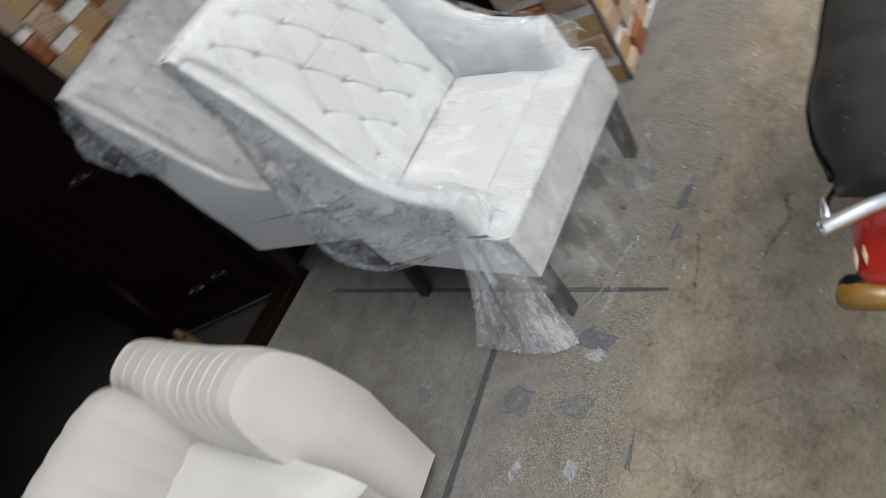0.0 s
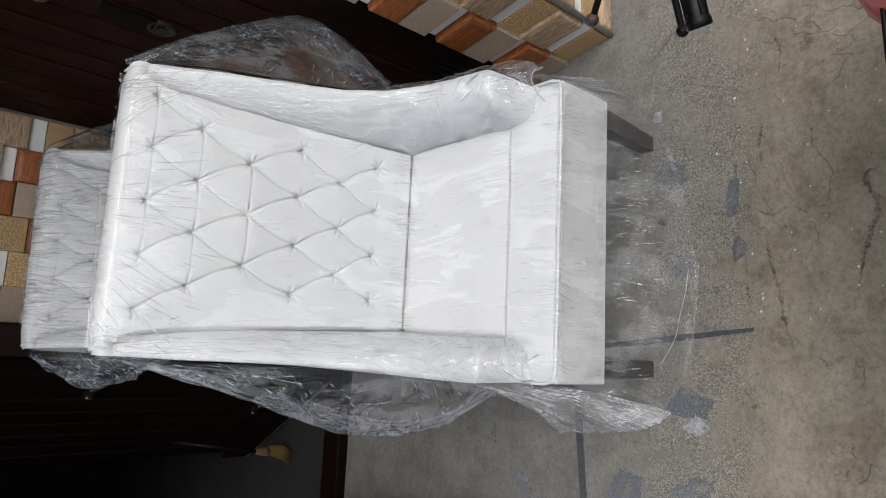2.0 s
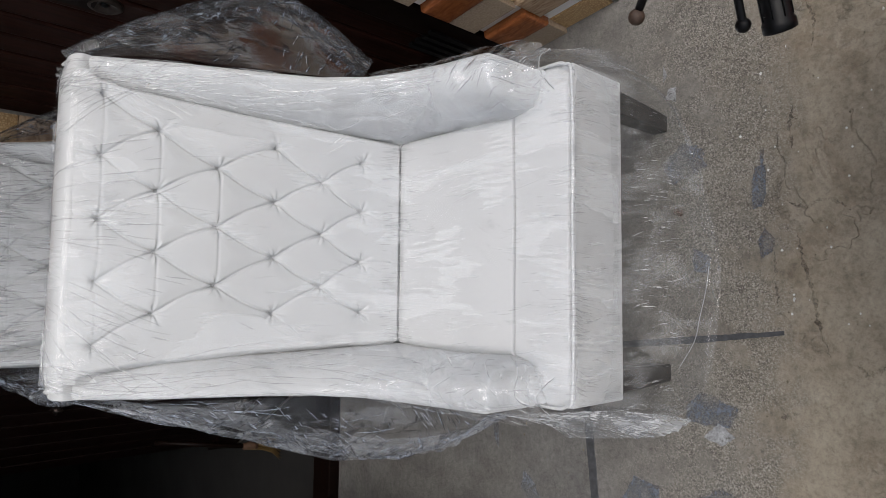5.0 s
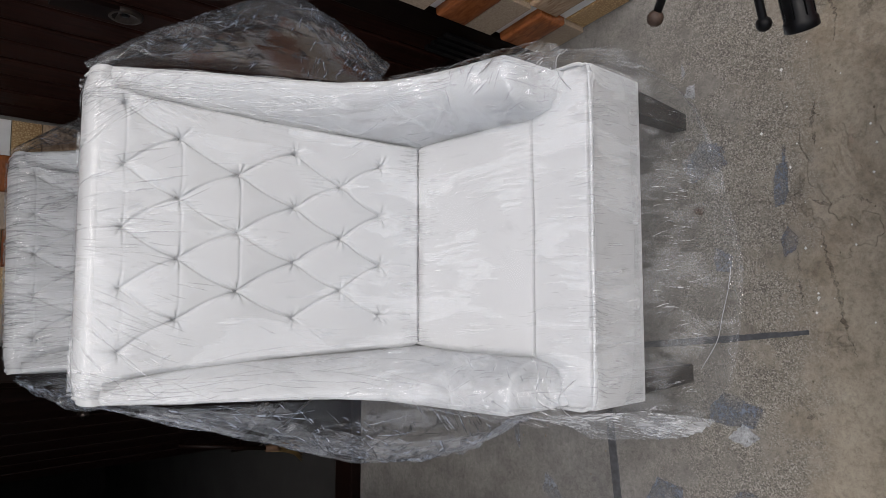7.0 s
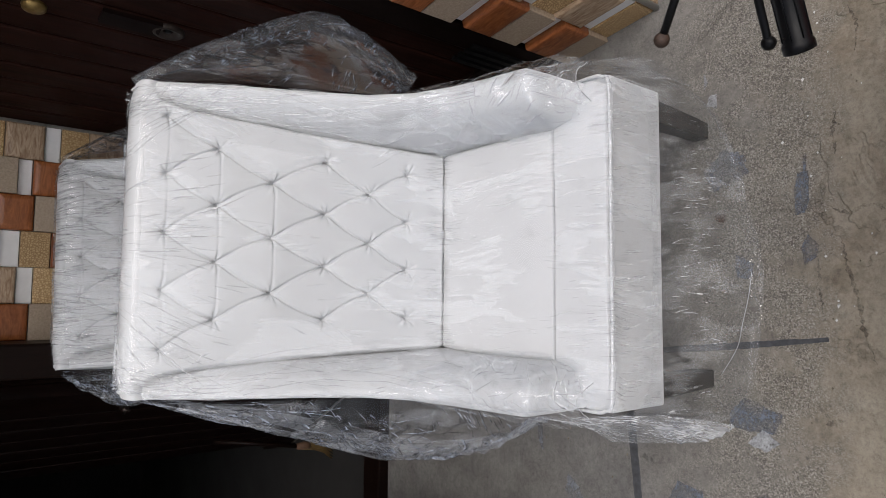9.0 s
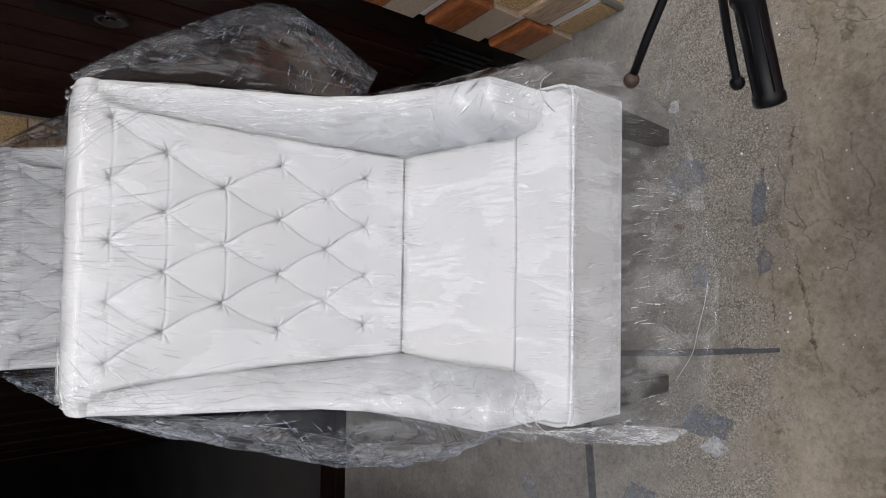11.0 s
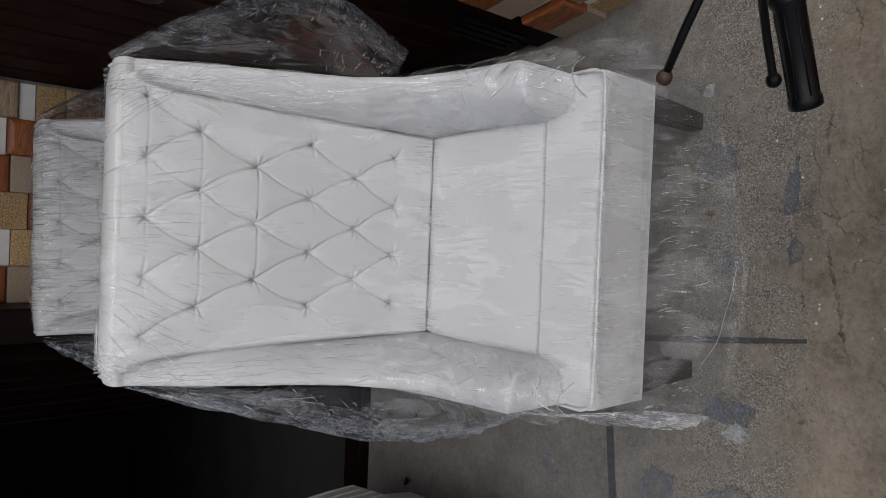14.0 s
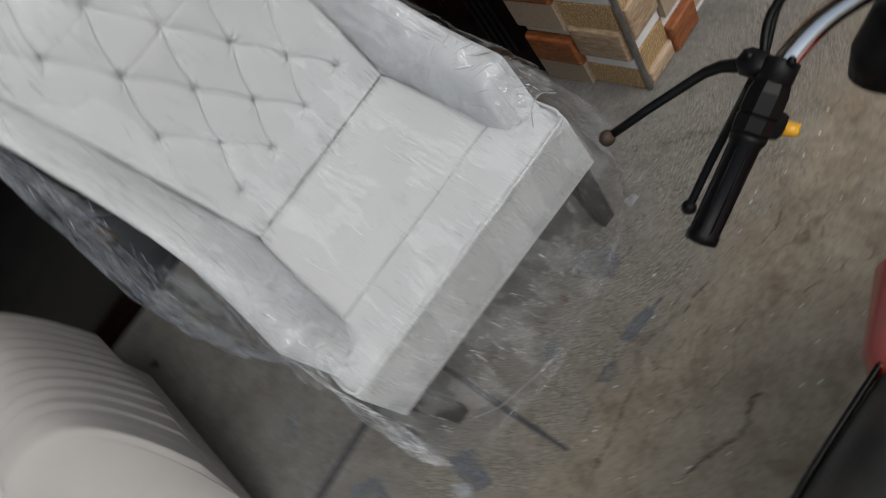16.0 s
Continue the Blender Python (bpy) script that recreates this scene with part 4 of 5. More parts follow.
def film_cover(parent, chair, material, loose=1.0, slack=0.16, tidy=True):
    """The sheet lies on the chair: laid down on it from outside, then drawn tight over the hollows."""
    verts, faces = [], []
    for o in chair.children:
        if o.name.split(".")[0] == "leg":
            continue
        base = len(verts)
        verts += [v.co.copy() for v in o.data.vertices]
        faces += [[base + i for i in f.vertices] for f in o.data.polygons]
    tree = BVHTree.FromPolygons(verts, faces)
    line = front_profile()
    line = [line[0].lerp(line[1], 0.5)] + line[1:]
    fine = []
    for p, q in zip(line, line[1:]):
        fine += [p, p.lerp(q, 0.5)]
    us, wide = np.linspace(-1, 1, 201), []
    depth, origins, ways = np.zeros((len(fine), len(us))), [], []
    for i, p in enumerate(fine):
        a = table([0.0, 0.10, 0.18, 0.50, 0.60, 0.68, 0.76, 0.79, 0.82, 0.86, 1.0], [-80, -55, -15, -12, -35, -62, -78, -68, -25, 0, 0], i / (len(fine) - 1))
        way = Vector((0, math.cos(radians(a)), math.sin(radians(a))))
        org = p - way * 0.42
        origins.append(org)
        ways.append(way)
        half = table([0.28, 0.42, 0.448, 0.47, 0.49, 0.60, 0.70, 1.0, 1.16, 1.19, 1.23], [0.352, 0.352, 0.340, 0.342, 0.352, 0.355, 0.343, 0.340, 0.336, 0.328, 0.318], p.z)
        wide.append(half)
        for j, x in enumerate(us * half):
            hit = tree.ray_cast(Vector((x, org.y, org.z)), way)
            depth[i, j] = hit[3] if hit[0] is not None else np.nan
    for i in range(len(fine)):
        bad = np.isnan(depth[i])
        depth[i, bad] = 0.42 if bad.all() else np.interp(us[bad], us[~bad], depth[i, ~bad])
    rest = depth - 0.002
    film = rest.copy()
    for _ in range(14):
        film = np.minimum(rest, blur(film))
    rows = []
    for i in range(len(fine)):
        row = []
        for j, x in enumerate(us * wide[i]):
            p = Vector((x, origins[i].y, origins[i].z)) + ways[i] * film[i, j]
            up = sstep(1.05, 1.18, p.z)
            fan = x + 0.35 * (1.2 - p.z) * math.copysign(1, x) * sstep(0.10, 0.25, abs(x))
            r = 0.0022 * loose * up * wrinkle((fan * 3.0, 0, p.z * 0.35), 1.0, (1, 1, 1), 12.0)
            side = sstep(0.24, 0.28, abs(x))
            r += 0.0030 * side * sstep(1.19, 1.13, p.z) * wrinkle((x * 5.0, p.y, p.z - x * 0.8), 1.0, (1, 0.16, 0.16), 8.0)
            low = sstep(0.62, 0.50, p.z) * sstep(0.30, 0.42, p.y) + sstep(0.14, 0.06, p.y)
            r += 0.0012 * low * wrinkle((x * 3.0, p.y * 0.4, p.z * 0.4), 1.0, (1, 1, 1), 14.0)
            r *= sstep(1.0, 0.95, abs(us[j])) * (1 - 0.7 * sstep(1.195, 1.205, p.z))
            p -= ways[i] * (max(0.0, r) + 0.0006)
            row.append(tuple(p))
        rows.append(row)
    ob = clear(part("cover_sheet", rows_bm(rows), material, parent))
    g = np.array(rows)
    along = np.concatenate([[0], np.cumsum(np.linalg.norm(np.diff(g[:, 100], axis=0), axis=1))])
    fan = lambda p: 0.9 * p.x / 0.3 * max(0.0, (p.z - 0.9) / 0.3)
    if tidy:
        creases(ob, g, [
            (130, lambda p, i, j: 0.262 < abs(p.x) < 0.338 and p.z > 0.66, 0.05, 0.26, 0.0015, 0.0, 0.10),
            (50, lambda p, i, j: abs(p.x) > 0.25 and p.z > 0.58, 0.02, 0.07, 0.0018, 0.2, 0.25),
            (120, lambda p, i, j: p.z > 1.03 and abs(p.x) < 0.31, 0.03, 0.13, 0.0018, fan, 0.08),
            (70, lambda p, i, j: p.z > 0.62 and 0.17 < abs(p.x) < 0.27, 0.015, 0.07, 0.0010, lambda p: 0.5 * math.copysign(1, p.x), 0.15),
            (200, lambda p, i, j: p.y > 0.41 and 0.51 < p.z < 0.575, 0.012, 0.05, 0.0010, 0.0, 0.10),
            (220, lambda p, i, j: p.y < 0.13 and p.z > 0.40, 0.015, 0.075, 0.0012, 0.0, 0.10),
            (110, lambda p, i, j: p.z < 0.43, 0.02, 0.07, 0.0012, 0.0, 0.12),
            (26, lambda p, i, j: 0.13 < p.y < 0.40 and p.z < 0.56 and abs(p.x) < 0.25, 0.015, 0.06, 0.0010, 0.2, 0.3),
            (60, lambda p, i, j: abs(p.x) > 0.25 and p.y < 0.20 and p.z > 0.48, 0.02, 0.09, 0.0016, lambda p: 0.7 * math.copysign(1, p.x), 0.25)], 11)
    else:
        creases(ob, g, [
            (420, lambda p, i, j: p.z > 0.90 and abs(p.x) < 0.33, 0.03, 0.14, 0.0024, 0.0, 0.14),
            (90, lambda p, i, j: p.z > 0.90 and abs(p.x) < 0.33, 0.02, 0.06, 0.0040, 0.0, 0.3)], 12)
    x, y, z = g[..., 0], g[..., 1], g[..., 2]
    ax = np.abs(x)
    t = np.full(x.shape, slack)
    t = np.maximum(t, 0.66 * step_np(1.04, 1.15, z) * step_np(1.215, 1.195, z))
    t = np.maximum(t, 0.72 * step_np(0.66, 0.54, z) * step_np(0.40, 0.45, y))
    t = np.maximum(t, 0.70 * step_np(0.36, 0.45, y) * step_np(0.60, 0.52, z))
    t = np.maximum(t, 0.55 * step_np(0.17, 0.09, y) * step_np(0.60, 0.52, z))
    t = np.maximum(t, 0.52 * step_np(0.03, -0.004, y) * step_np(0.28, 0.40, z))
    t = np.maximum(t, 0.62 * step_np(0.17, 0.23, ax) * step_np(0.47, 0.53, z))
    t = np.maximum(t, 0.70 * step_np(0.24, 0.27, ax)) * step_np(0.356, 0.345, ax)
    # seat top set tighter so the painted sheen fields reach it too
    t = np.maximum(t, 0.42 * step_np(0.60, 0.53, z) * step_np(0.10, 0.13, y) * step_np(0.26, 0.24, ax))
    fanned = x + 0.45 * np.clip(1.2 - z, 0, 0.2) * np.sign(x) * step_np(0.10, 0.25, ax)
    return lay(ob, np.stack([fanned, np.broadcast_to(along[:, None], x.shape), t], -1))


def bag(parent, name, edge, belly, hem, material, n=60, m=150, amount=0.010, long=3.5, tight=11.0, dense=0.7, calm=0.12, turned=False, fringe=0.0, sets=(), dim=None):
    """A loose sheet that leaves the chair's edge, swells outwards and ends in a gathered hem.
    Long creases run with the sheet, short sharp crinkles gather towards the hem and the lower end."""
    k = max(4, m // (len(edge) - 1))
    e, c, h = spline(edge, k), spline(belly, k), spline(hem, k)
    rows = []
    for i in range(n + 1):
        t = i / n
        rows.append([p * (1 - t) ** 2 + (2 * q - 0.5 * (p + r)) * (2 * t * (1 - t)) + r * t ** 2 for p, q, r in zip(e, c, h)])
    g = np.array([[tuple(p) for p in row] for row in rows], float)
    flat = g.copy()
    nrm = np.cross(np.gradient(g, axis=1), np.gradient(g, axis=0))
    nrm /= np.maximum(np.linalg.norm(nrm, axis=2, keepdims=True), 1e-9)
    off = Vector((belly[1][0] * 40, len(edge) * 1.7, 0))
    for i in range(g.shape[0]):
        v = i / n
        grow = sstep(calm, calm + 0.25, v)
        for j in range(g.shape[1]):
            u = j / (g.shape[1] - 1)
            bend = 1.5 * noise.noise(Vector((u * 2.5, v * 2.5, 0)) + off)
            d = 1 - 2.4 * abs(noise.noise(Vector((u * long + bend * 0.3, v * tight * 0.6 + bend, 1.0)) + off))
            d += 0.35 * (1 - 2.4 * abs(noise.noise(Vector((u * long * 2.6, v * tight * 1.5 + bend * 2, 4.0)) + off)))
            patch = sstep(-0.05, 0.30, noise.noise(Vector((u * 3.2, v * 2.6, 9.0)) + off) + 0.45 * (u - 0.55))
            d += 0.85 * patch * (1 - 2.6 * abs(noise.noise(Vector((u * 17 + v * 6, v * 13 - u * 5, 7.0)) + off)))
            g[i, j] += nrm[i, j] * amount * grow * d
            g[i, j, 2] = max(g[i, j, 2], 0.003)
    ob = clear(part(name, rows_bm(g.tolist()), material, parent))
    if sets:
        creases(ob, g, sets, n + m + len(name) + int(abs(edge[0][0]) * 900), dim, M_FOLD_SKYLIT if dim else None)
    across = np.concatenate([[0], np.cumsum(np.linalg.norm(np.diff(flat[n // 2], axis=0), axis=1))])
    down = np.concatenate([np.zeros((1, flat.shape[1])), np.cumsum(np.linalg.norm(np.diff(flat, axis=0), axis=2), axis=0)])
    pull = [np.broadcast_to(across[None, :], down.shape), down]
    if turned:
        pull.reverse()
    edge_free = dense * step_np(0.0, 0.10, np.broadcast_to(np.linspace(0, 1, n + 1)[:, None], down.shape))
    v = np.broadcast_to(np.linspace(0, 1, n + 1)[:, None], down.shape)
    return lay(ob, np.stack(pull + [np.maximum(edge_free, fringe * step_np(0.42, 0.22, v))], -1))


CRINKLE = [(480, lambda p, i, j: 0.05 + 0.95 * j, 0.012, 0.055, 0.0019, 0.75, 0.25), (120, lambda p, i, j: 0.05 + 0.95 * j, 0.010, 0.035, 0.0032, 1.1, 0.35),
           (40, lambda p, i, j: 1.0, 0.05, 0.16, 0.0016, 1.5, 0.12)]
FRINGE = [(150, lambda p, i, j: 0.10 < j < 0.90 and 0.10 < i < 0.42, 0.012, 0.07, 0.0014, 0.0, 0.12), (60, lambda p, i, j: 0.5 < i < 0.9, 0.02, 0.06, 0.0010, 0.6, 0.4)]
GATHER = [(220, lambda p, i, j: 1.0, 0.03, 0.13, 0.0018, 0.0, 0.12)]


def plastic_cover(loose=1.0, skirt=True):
    cover = thing("plastic_cover", "crumpled clear plastic sheet pulled over the white wing chair", "plastic cover", "plastic chair covers")
    film_cover(cover, chair_1, M_FILM if skirt else M_FILM_SLACK, loose, 0.16 if skirt else 0.62, skirt)
    # right side: a stiff loose fold standing off the wing
    bag(cover, "side_fold", [(0.338, 0.68, 1.205), (0.342, 0.58, 1.10), (0.342, 0.50, 0.95), (0.342, 0.44, 0.82), (0.342, 0.40, 0.74), (0.345, 0.37, 0.70)],
        [(0.342, 0.69, 1.205), (0.415, 0.64, 1.105), (0.490, 0.61, 0.975), (0.572, 0.60, 0.815), (0.556, 0.59, 0.68), (0.455, 0.55, 0.55)],
        [(0.345, 0.71, 1.195), (0.40, 0.70, 1.07), (0.46, 0.69, 0.92), (0.53, 0.68, 0.76), (0.52, 0.66, 0.64), (0.44, 0.60, 0.53)], M_FILM_BAG, turned=True, sets=CRINKLE, dim=M_FOLD_DEEP)
    if not skirt:
        bag(cover, "side_fold", [(-0.338, 0.69, 1.20), (-0.342, 0.62, 1.17), (-0.342, 0.56, 1.08), (-0.342, 0.51, 0.97), (-0.345, 0.46, 0.87)],
            [(-0.345, 0.70, 1.19), (-0.400, 0.655, 1.135), (-0.452, 0.62, 1.045), (-0.430, 0.56, 0.94), (-0.375, 0.50, 0.83)],
            [(-0.345, 0.71, 1.18), (-0.395, 0.69, 1.09), (-0.435, 0.68, 0.98), (-0.42, 0.62, 0.88), (-0.38, 0.54, 0.79)], M_FILM_BAG, turned=True, sets=CRINKLE, dim=M_FOLD_DEEP)
        return cover
    bag(cover, "side_fold", [(-0.338, 0.68, 1.20), (-0.342, 0.55, 1.05), (-0.342, 0.45, 0.85), (-0.342, 0.34, 0.71), (-0.350, 0.20, 0.63), (-0.355, 0.09, 0.60)],
        [(-0.345, 0.69, 1.19), (-0.375, 0.56, 1.07), (-0.450, 0.51, 0.83), (-0.505, 0.46, 0.63), (-0.480, 0.32, 0.52), (-0.375, 0.11, 0.53)],
        [(-0.345, 0.71, 1.18), (-0.37, 0.66, 1.00), (-0.43, 0.62, 0.75), (-0.48, 0.54, 0.54), (-0.46, 0.38, 0.44), (-0.38, 0.14, 0.46)], M_FILM_BAG, amount=0.008, turned=True, sets=CRINKLE, dim=M_FOLD_DEEP)
    # front skirt, from the apron down and out over the floor
    skirt_sheet = bag(cover, "front_skirt", [(0.36, 0.06, 0.42), (0.33, -0.018, 0.36), (0.1, -0.02, 0.33), (-0.1, -0.02, 0.33), (-0.33, -0.018, 0.36), (-0.36, 0.06, 0.42)],
        [(0.435, 0.11, 0.22), (0.34, -0.02, 0.15), (0.12, -0.05, 0.10), (-0.08, -0.06, 0.10), (-0.34, -0.04, 0.12), (-0.41, 0.10, 0.20)],
        [(0.535, 0.20, 0.03), (0.34, 0.0, 0.02), (0.12, -0.075, 0.014), (-0.08, -0.11, 0.014), (-0.36, -0.05, 0.014), (-0.46, 0.14, 0.03)], M_FILM_SKIRT, amount=0.005, long=9.0, tight=5.0, dense=0.30, fringe=0.70, sets=FRINGE)
    part("hem_fold", tube_bm(spline([(-0.05, -0.082, 0.013), (-0.11, -0.073, 0.014), (-0.176, -0.057, 0.015), (-0.232, -0.042, 0.013), (-0.30, 0.0, 0.010)], 6), [0.0003] + [0.0009] * 23 + [0.0003], 6), M_HEM, skirt_sheet, "bright folded edge")
    # gathered at the arm's outer corner, fanning out to the floor
    bag(cover, "arm_flap", [(-0.352, 0.15, 0.585), (-0.356, 0.10, 0.565), (-0.356, 0.05, 0.51), (-0.354, 0.0, 0.43)],
        [(-0.425, 0.20, 0.30), (-0.425, 0.12, 0.27), (-0.41, 0.05, 0.24), (-0.385, -0.01, 0.20)],
        [(-0.51, 0.30, 0.05), (-0.49, 0.14, 0.014), (-0.465, 0.03, 0.012), (-0.42, -0.035, 0.012)], M_FILM_FLAP, amount=0.003, long=7.0, tight=3.0, dense=0.8, sets=GATHER)
    bag(cover, "arm_flap", [(0.352, 0.20, 0.62), (0.354, 0.13, 0.60), (0.355, 0.07, 0.52), (0.354, 0.0, 0.40)],
        [(0.42, 0.29, 0.44), (0.455, 0.21, 0.34), (0.445, 0.12, 0.26), (0.40, 0.03, 0.20)],
        [(0.49, 0.42, 0.28), (0.555, 0.28, 0.06), (0.54, 0.18, 0.014), (0.43, 0.06, 0.012)], M_FILM_SKIRT, amount=0.004, dense=0.55, sets=[(70, lambda p, i, j: 1.0, 0.03, 0.11, 0.0014, 0.0, 0.2)])
    # a loose sleeve of film round the end of each arm
    for side in (1, -1):
        sleeve = bag(cover, "arm_sleeve", [(side * x, y, z) for x, y, z in ((0.252, 0.35, 0.530), (0.238, 0.24, 0.508), (0.236, 0.13, 0.500), (0.247, 0.05, 0.492), (0.288, 0.014, 0.488))],
            [(side * x, y, z) for x, y, z in ((0.302, 0.35, 0.735), (0.303, 0.24, 0.668), (0.303, 0.13, 0.640), (0.306, 0.045, 0.602), (0.320, 0.008, 0.545))],
            [(side * x, y, z) for x, y, z in ((0.362, 0.35, 0.655), (0.376, 0.24, 0.580), (0.385, 0.13, 0.548), (0.384, 0.05, 0.520), (0.360, 0.016, 0.498))],
            M_FILM_SLEEVE, m=120, amount=0.005, long=6.0, tight=5.0, dense=0.45, calm=0.0, sets=[(30, lambda p, i, j: 1.0 if p.y < 0.30 else 0.0, 0.02, 0.08, 0.0026, 0.8, 0.5), (40, lambda p, i, j: 1.0 if p.y < 0.30 else 0.0, 0.012, 0.04, 0.0020, 2.2, 0.5)])
        rim = [sleeve.data.vertices[k * 121 + 120].co.copy() for k in range(61)]
        part("sleeve_edge", tube_bm(rim, 0.0010, 5), M_HEM, sleeve, "pale folded edge")
    return cover


plastic_cover()
REAR = pose(0.085, 0.885, 0, 0, 0, 9)
copy_thing(chair_1, REAR)
cover_2 = plastic_cover(3.0, False)
cover_2.matrix_world = REAR


# ---- the cream armchair ----
def cream_chair():
    m = pose(-0.871, 0.276, 0, 0, 0, 6)
    chair = thing("channel_armchair", "cream upholstered armchair with stitched channel arms and back", "armchair", m=m)

    def arm(side, off):
        """A thick arm: flat sloping front panel with a soft rim, then channels over the top and down the outside."""
        rows = []
        n = 421
        for k in range(n):
            t = k / (n - 1)
            v = lerp(0.0, 0.82, t)
            h = table([0, 0.02, 0.1, 0.55, 0.85, 1.0], [0.612, 0.637, 0.646, 0.640, 0.668, 0.682], t)
            top = v + 0.205 * (1 - t) ** 1.5
            g = ((top - 0.215) / 0.056 + 0.5) % 1
            tuck = lerp(-0.0022, 0.0014, sstep(0.0, 0.07, g)) - 0.0036 * sstep(0.93, 1.0, g) + 0.0034 * math.exp(-(((g - 0.10) / 0.045) ** 2))
            ch = 0.009 + tuck * sstep(0.25, 0.262, top)
            swell = 0.030 * (1 - sstep(0.05, 0.75, t)) - 0.012 * sstep(0.6, 1.0, t)
            rim = 0.020 * (1 - sstep(0.0, 0.022, t))
            row = []
            for j in range(25):
                a = math.pi * j / 24
                c = math.copysign(abs(math.cos(a)) ** 0.7, math.cos(a))
                s = math.sin(a) ** 0.75
                u = -0.055 + (0.132 + ch - rim + (swell if c > 0 else 0.0)) * c
                z = lerp(0.30, h + ch * 0.8, s)
                u -= 0.034 * (1 - s) * (c > 0) * (1 - sstep(0.0, 0.5, t))
                row.append((u, v + 0.36 * (z - 0.05) * (1 - t) ** 1.5 + 0.01 * t, z))
            low = 0.5 * ch
            row = [(0.0, v, 0.05), (0.018 + low + 0.5 * swell, lerp(v, row[0][1], 0.5), 0.17)] + row + [(-0.185, row[-1][1], 0.17), (-0.18, v, 0.05)]
            rows.append([(off + side * u, v2, z) for u, v2, z in row])
        bm = rows_bm(rows)
        bm.verts.ensure_lookup_table()
        bm.faces.new([bm.verts[i] for i in range(len(rows[0]))])
        last = len(bm.verts) - len(rows[0])
        bm.faces.new([bm.verts[i] for i in range(len(bm.verts) - 1, last - 1, -1)])
        return part("arm", bm, M_CREAM, chair, "thick arm with stitched channels and a flat front panel")

    arm(1, 0.0)
    arm(-1, -0.90)
    rows = []
    for k in range(61):
        u = lerp(-0.75, -0.15, k / 60)
        ch = 0.014 * abs(math.sin(math.pi * k / 60 * 7)) ** 0.5
        e = abs(k / 30 - 1) ** 6
        ch -= 0.03 * e
        row = [(u, 0.63, 0.30), (u, 0.60 - ch, 0.42), (u, 0.62 - ch, 0.54), (u, 0.66 - ch, 0.66), (u, 0.705 - ch * 0.6, 0.722 - 0.03 * e), (u, 0.755, 0.745 + ch * 0.4 - 0.04 * e), (u, 0.81, 0.72 - 0.05 * e), (u, 0.825, 0.60), (u, 0.815, 0.05)]
        rows.append(row)
    part("backrest", rows_bm(rows), M_CREAM, chair, "cream channel-stitched back")
    rows = []
    for v in [-0.055, -0.05, -0.03, *np.linspace(0.0, 0.62, 12)]:
        z = table([-0.055, -0.04, 0.0, 0.1, 0.6], [0.36, 0.425, 0.448, 0.458, 0.445], v)
        rows.append([(u, v, z - 0.03 * sstep(0.22, 0.27, abs(u + 0.45)) ** 2) for u in np.linspace(-0.73, -0.17, 24)])
    part("seat_cushion", rows_bm(rows), M_CREAM_SEAT, chair, "smooth pale seat cushion")
    base = part("base", box_bm(-0.73, -0.17, -0.03, 0.78, 0.05, 0.372), M_CREAM, chair, smooth=False)
    bevelled(base, 0.015, 3)
    for u, v in ((-0.09, 0.09), (-0.81, 0.09), (-0.09, 0.72), (-0.81, 0.72)):
        part("foot", tube_bm([(u, v, 0.075), (u, v, 0.0)], [0.03, 0.024], 12), M_LEG, chair)
    return chair


cream_chair()


# ---- a straw broom left standing in the room, behind the door leaf ----
def straw_broom():
    broom = thing("straw_broom", "old straw broom standing on the floor behind the open door", "broom", m=pose(-0.785, 1.90, 0.006))
    rng = random.Random(5)
    bm = bmesh.new()
    for k in range(70):
        a, w = rng.uniform(-1, 1), rng.uniform(-1, 1)
        sway = 0.05 + 0.03 * rng.random()
        tube_bm([(0.012 * a, 0.010 * w, 0.16), (0.022 * a, 0.013 * w, 0.10), (0.032 * a - sway * 0.2, 0.016 * w, 0.04), (0.038 * a - sway * 0.6, 0.018 * w, 0.002)], [0.0022, 0.002, 0.0016, 0.0008], 4, bm)
    part("bristles", bm, M_STRAW, broom, "bent yellow straw bristles")
    part("binding", tube_bm([(0, 0, 0.12), (0, 0, 0.14), (0, 0, 0.18)], [0.020, 0.019, 0.013], 12), M_BROWN_CORD, broom)
    part("handle", tube_bm([(0, 0, 0.16), (0.05, 0.09, 0.52)], 0.010, 10), M_FRAME, broom, "dark wooden stick")
    return broom


M_BROWN_CORD = plain("brown_cord", (0.10, 0.05, 0.025), 0.8, 0, 160, 0.4, 0.4)
straw_broom()


# ---- the motorcycle in the yard ----
def bevel_box(c, a, b, h):
    """A small block about a point with chamfered upright edges."""
    ring = [(a, b * 0.6), (a * 0.6, b), (-a * 0.6, b), (-a, b * 0.6), (-a, -b * 0.6), (-a * 0.6, -b), (a * 0.6, -b), (a, -b * 0.6)]
    return rows_bm([[(c.x + x * k, c.y + y * k, c.z + z) for x, y in ring] for k, z in ((0.8, -h), (1.0, -h * 0.7), (1.0, h * 0.7), (0.8, h))], True, True)


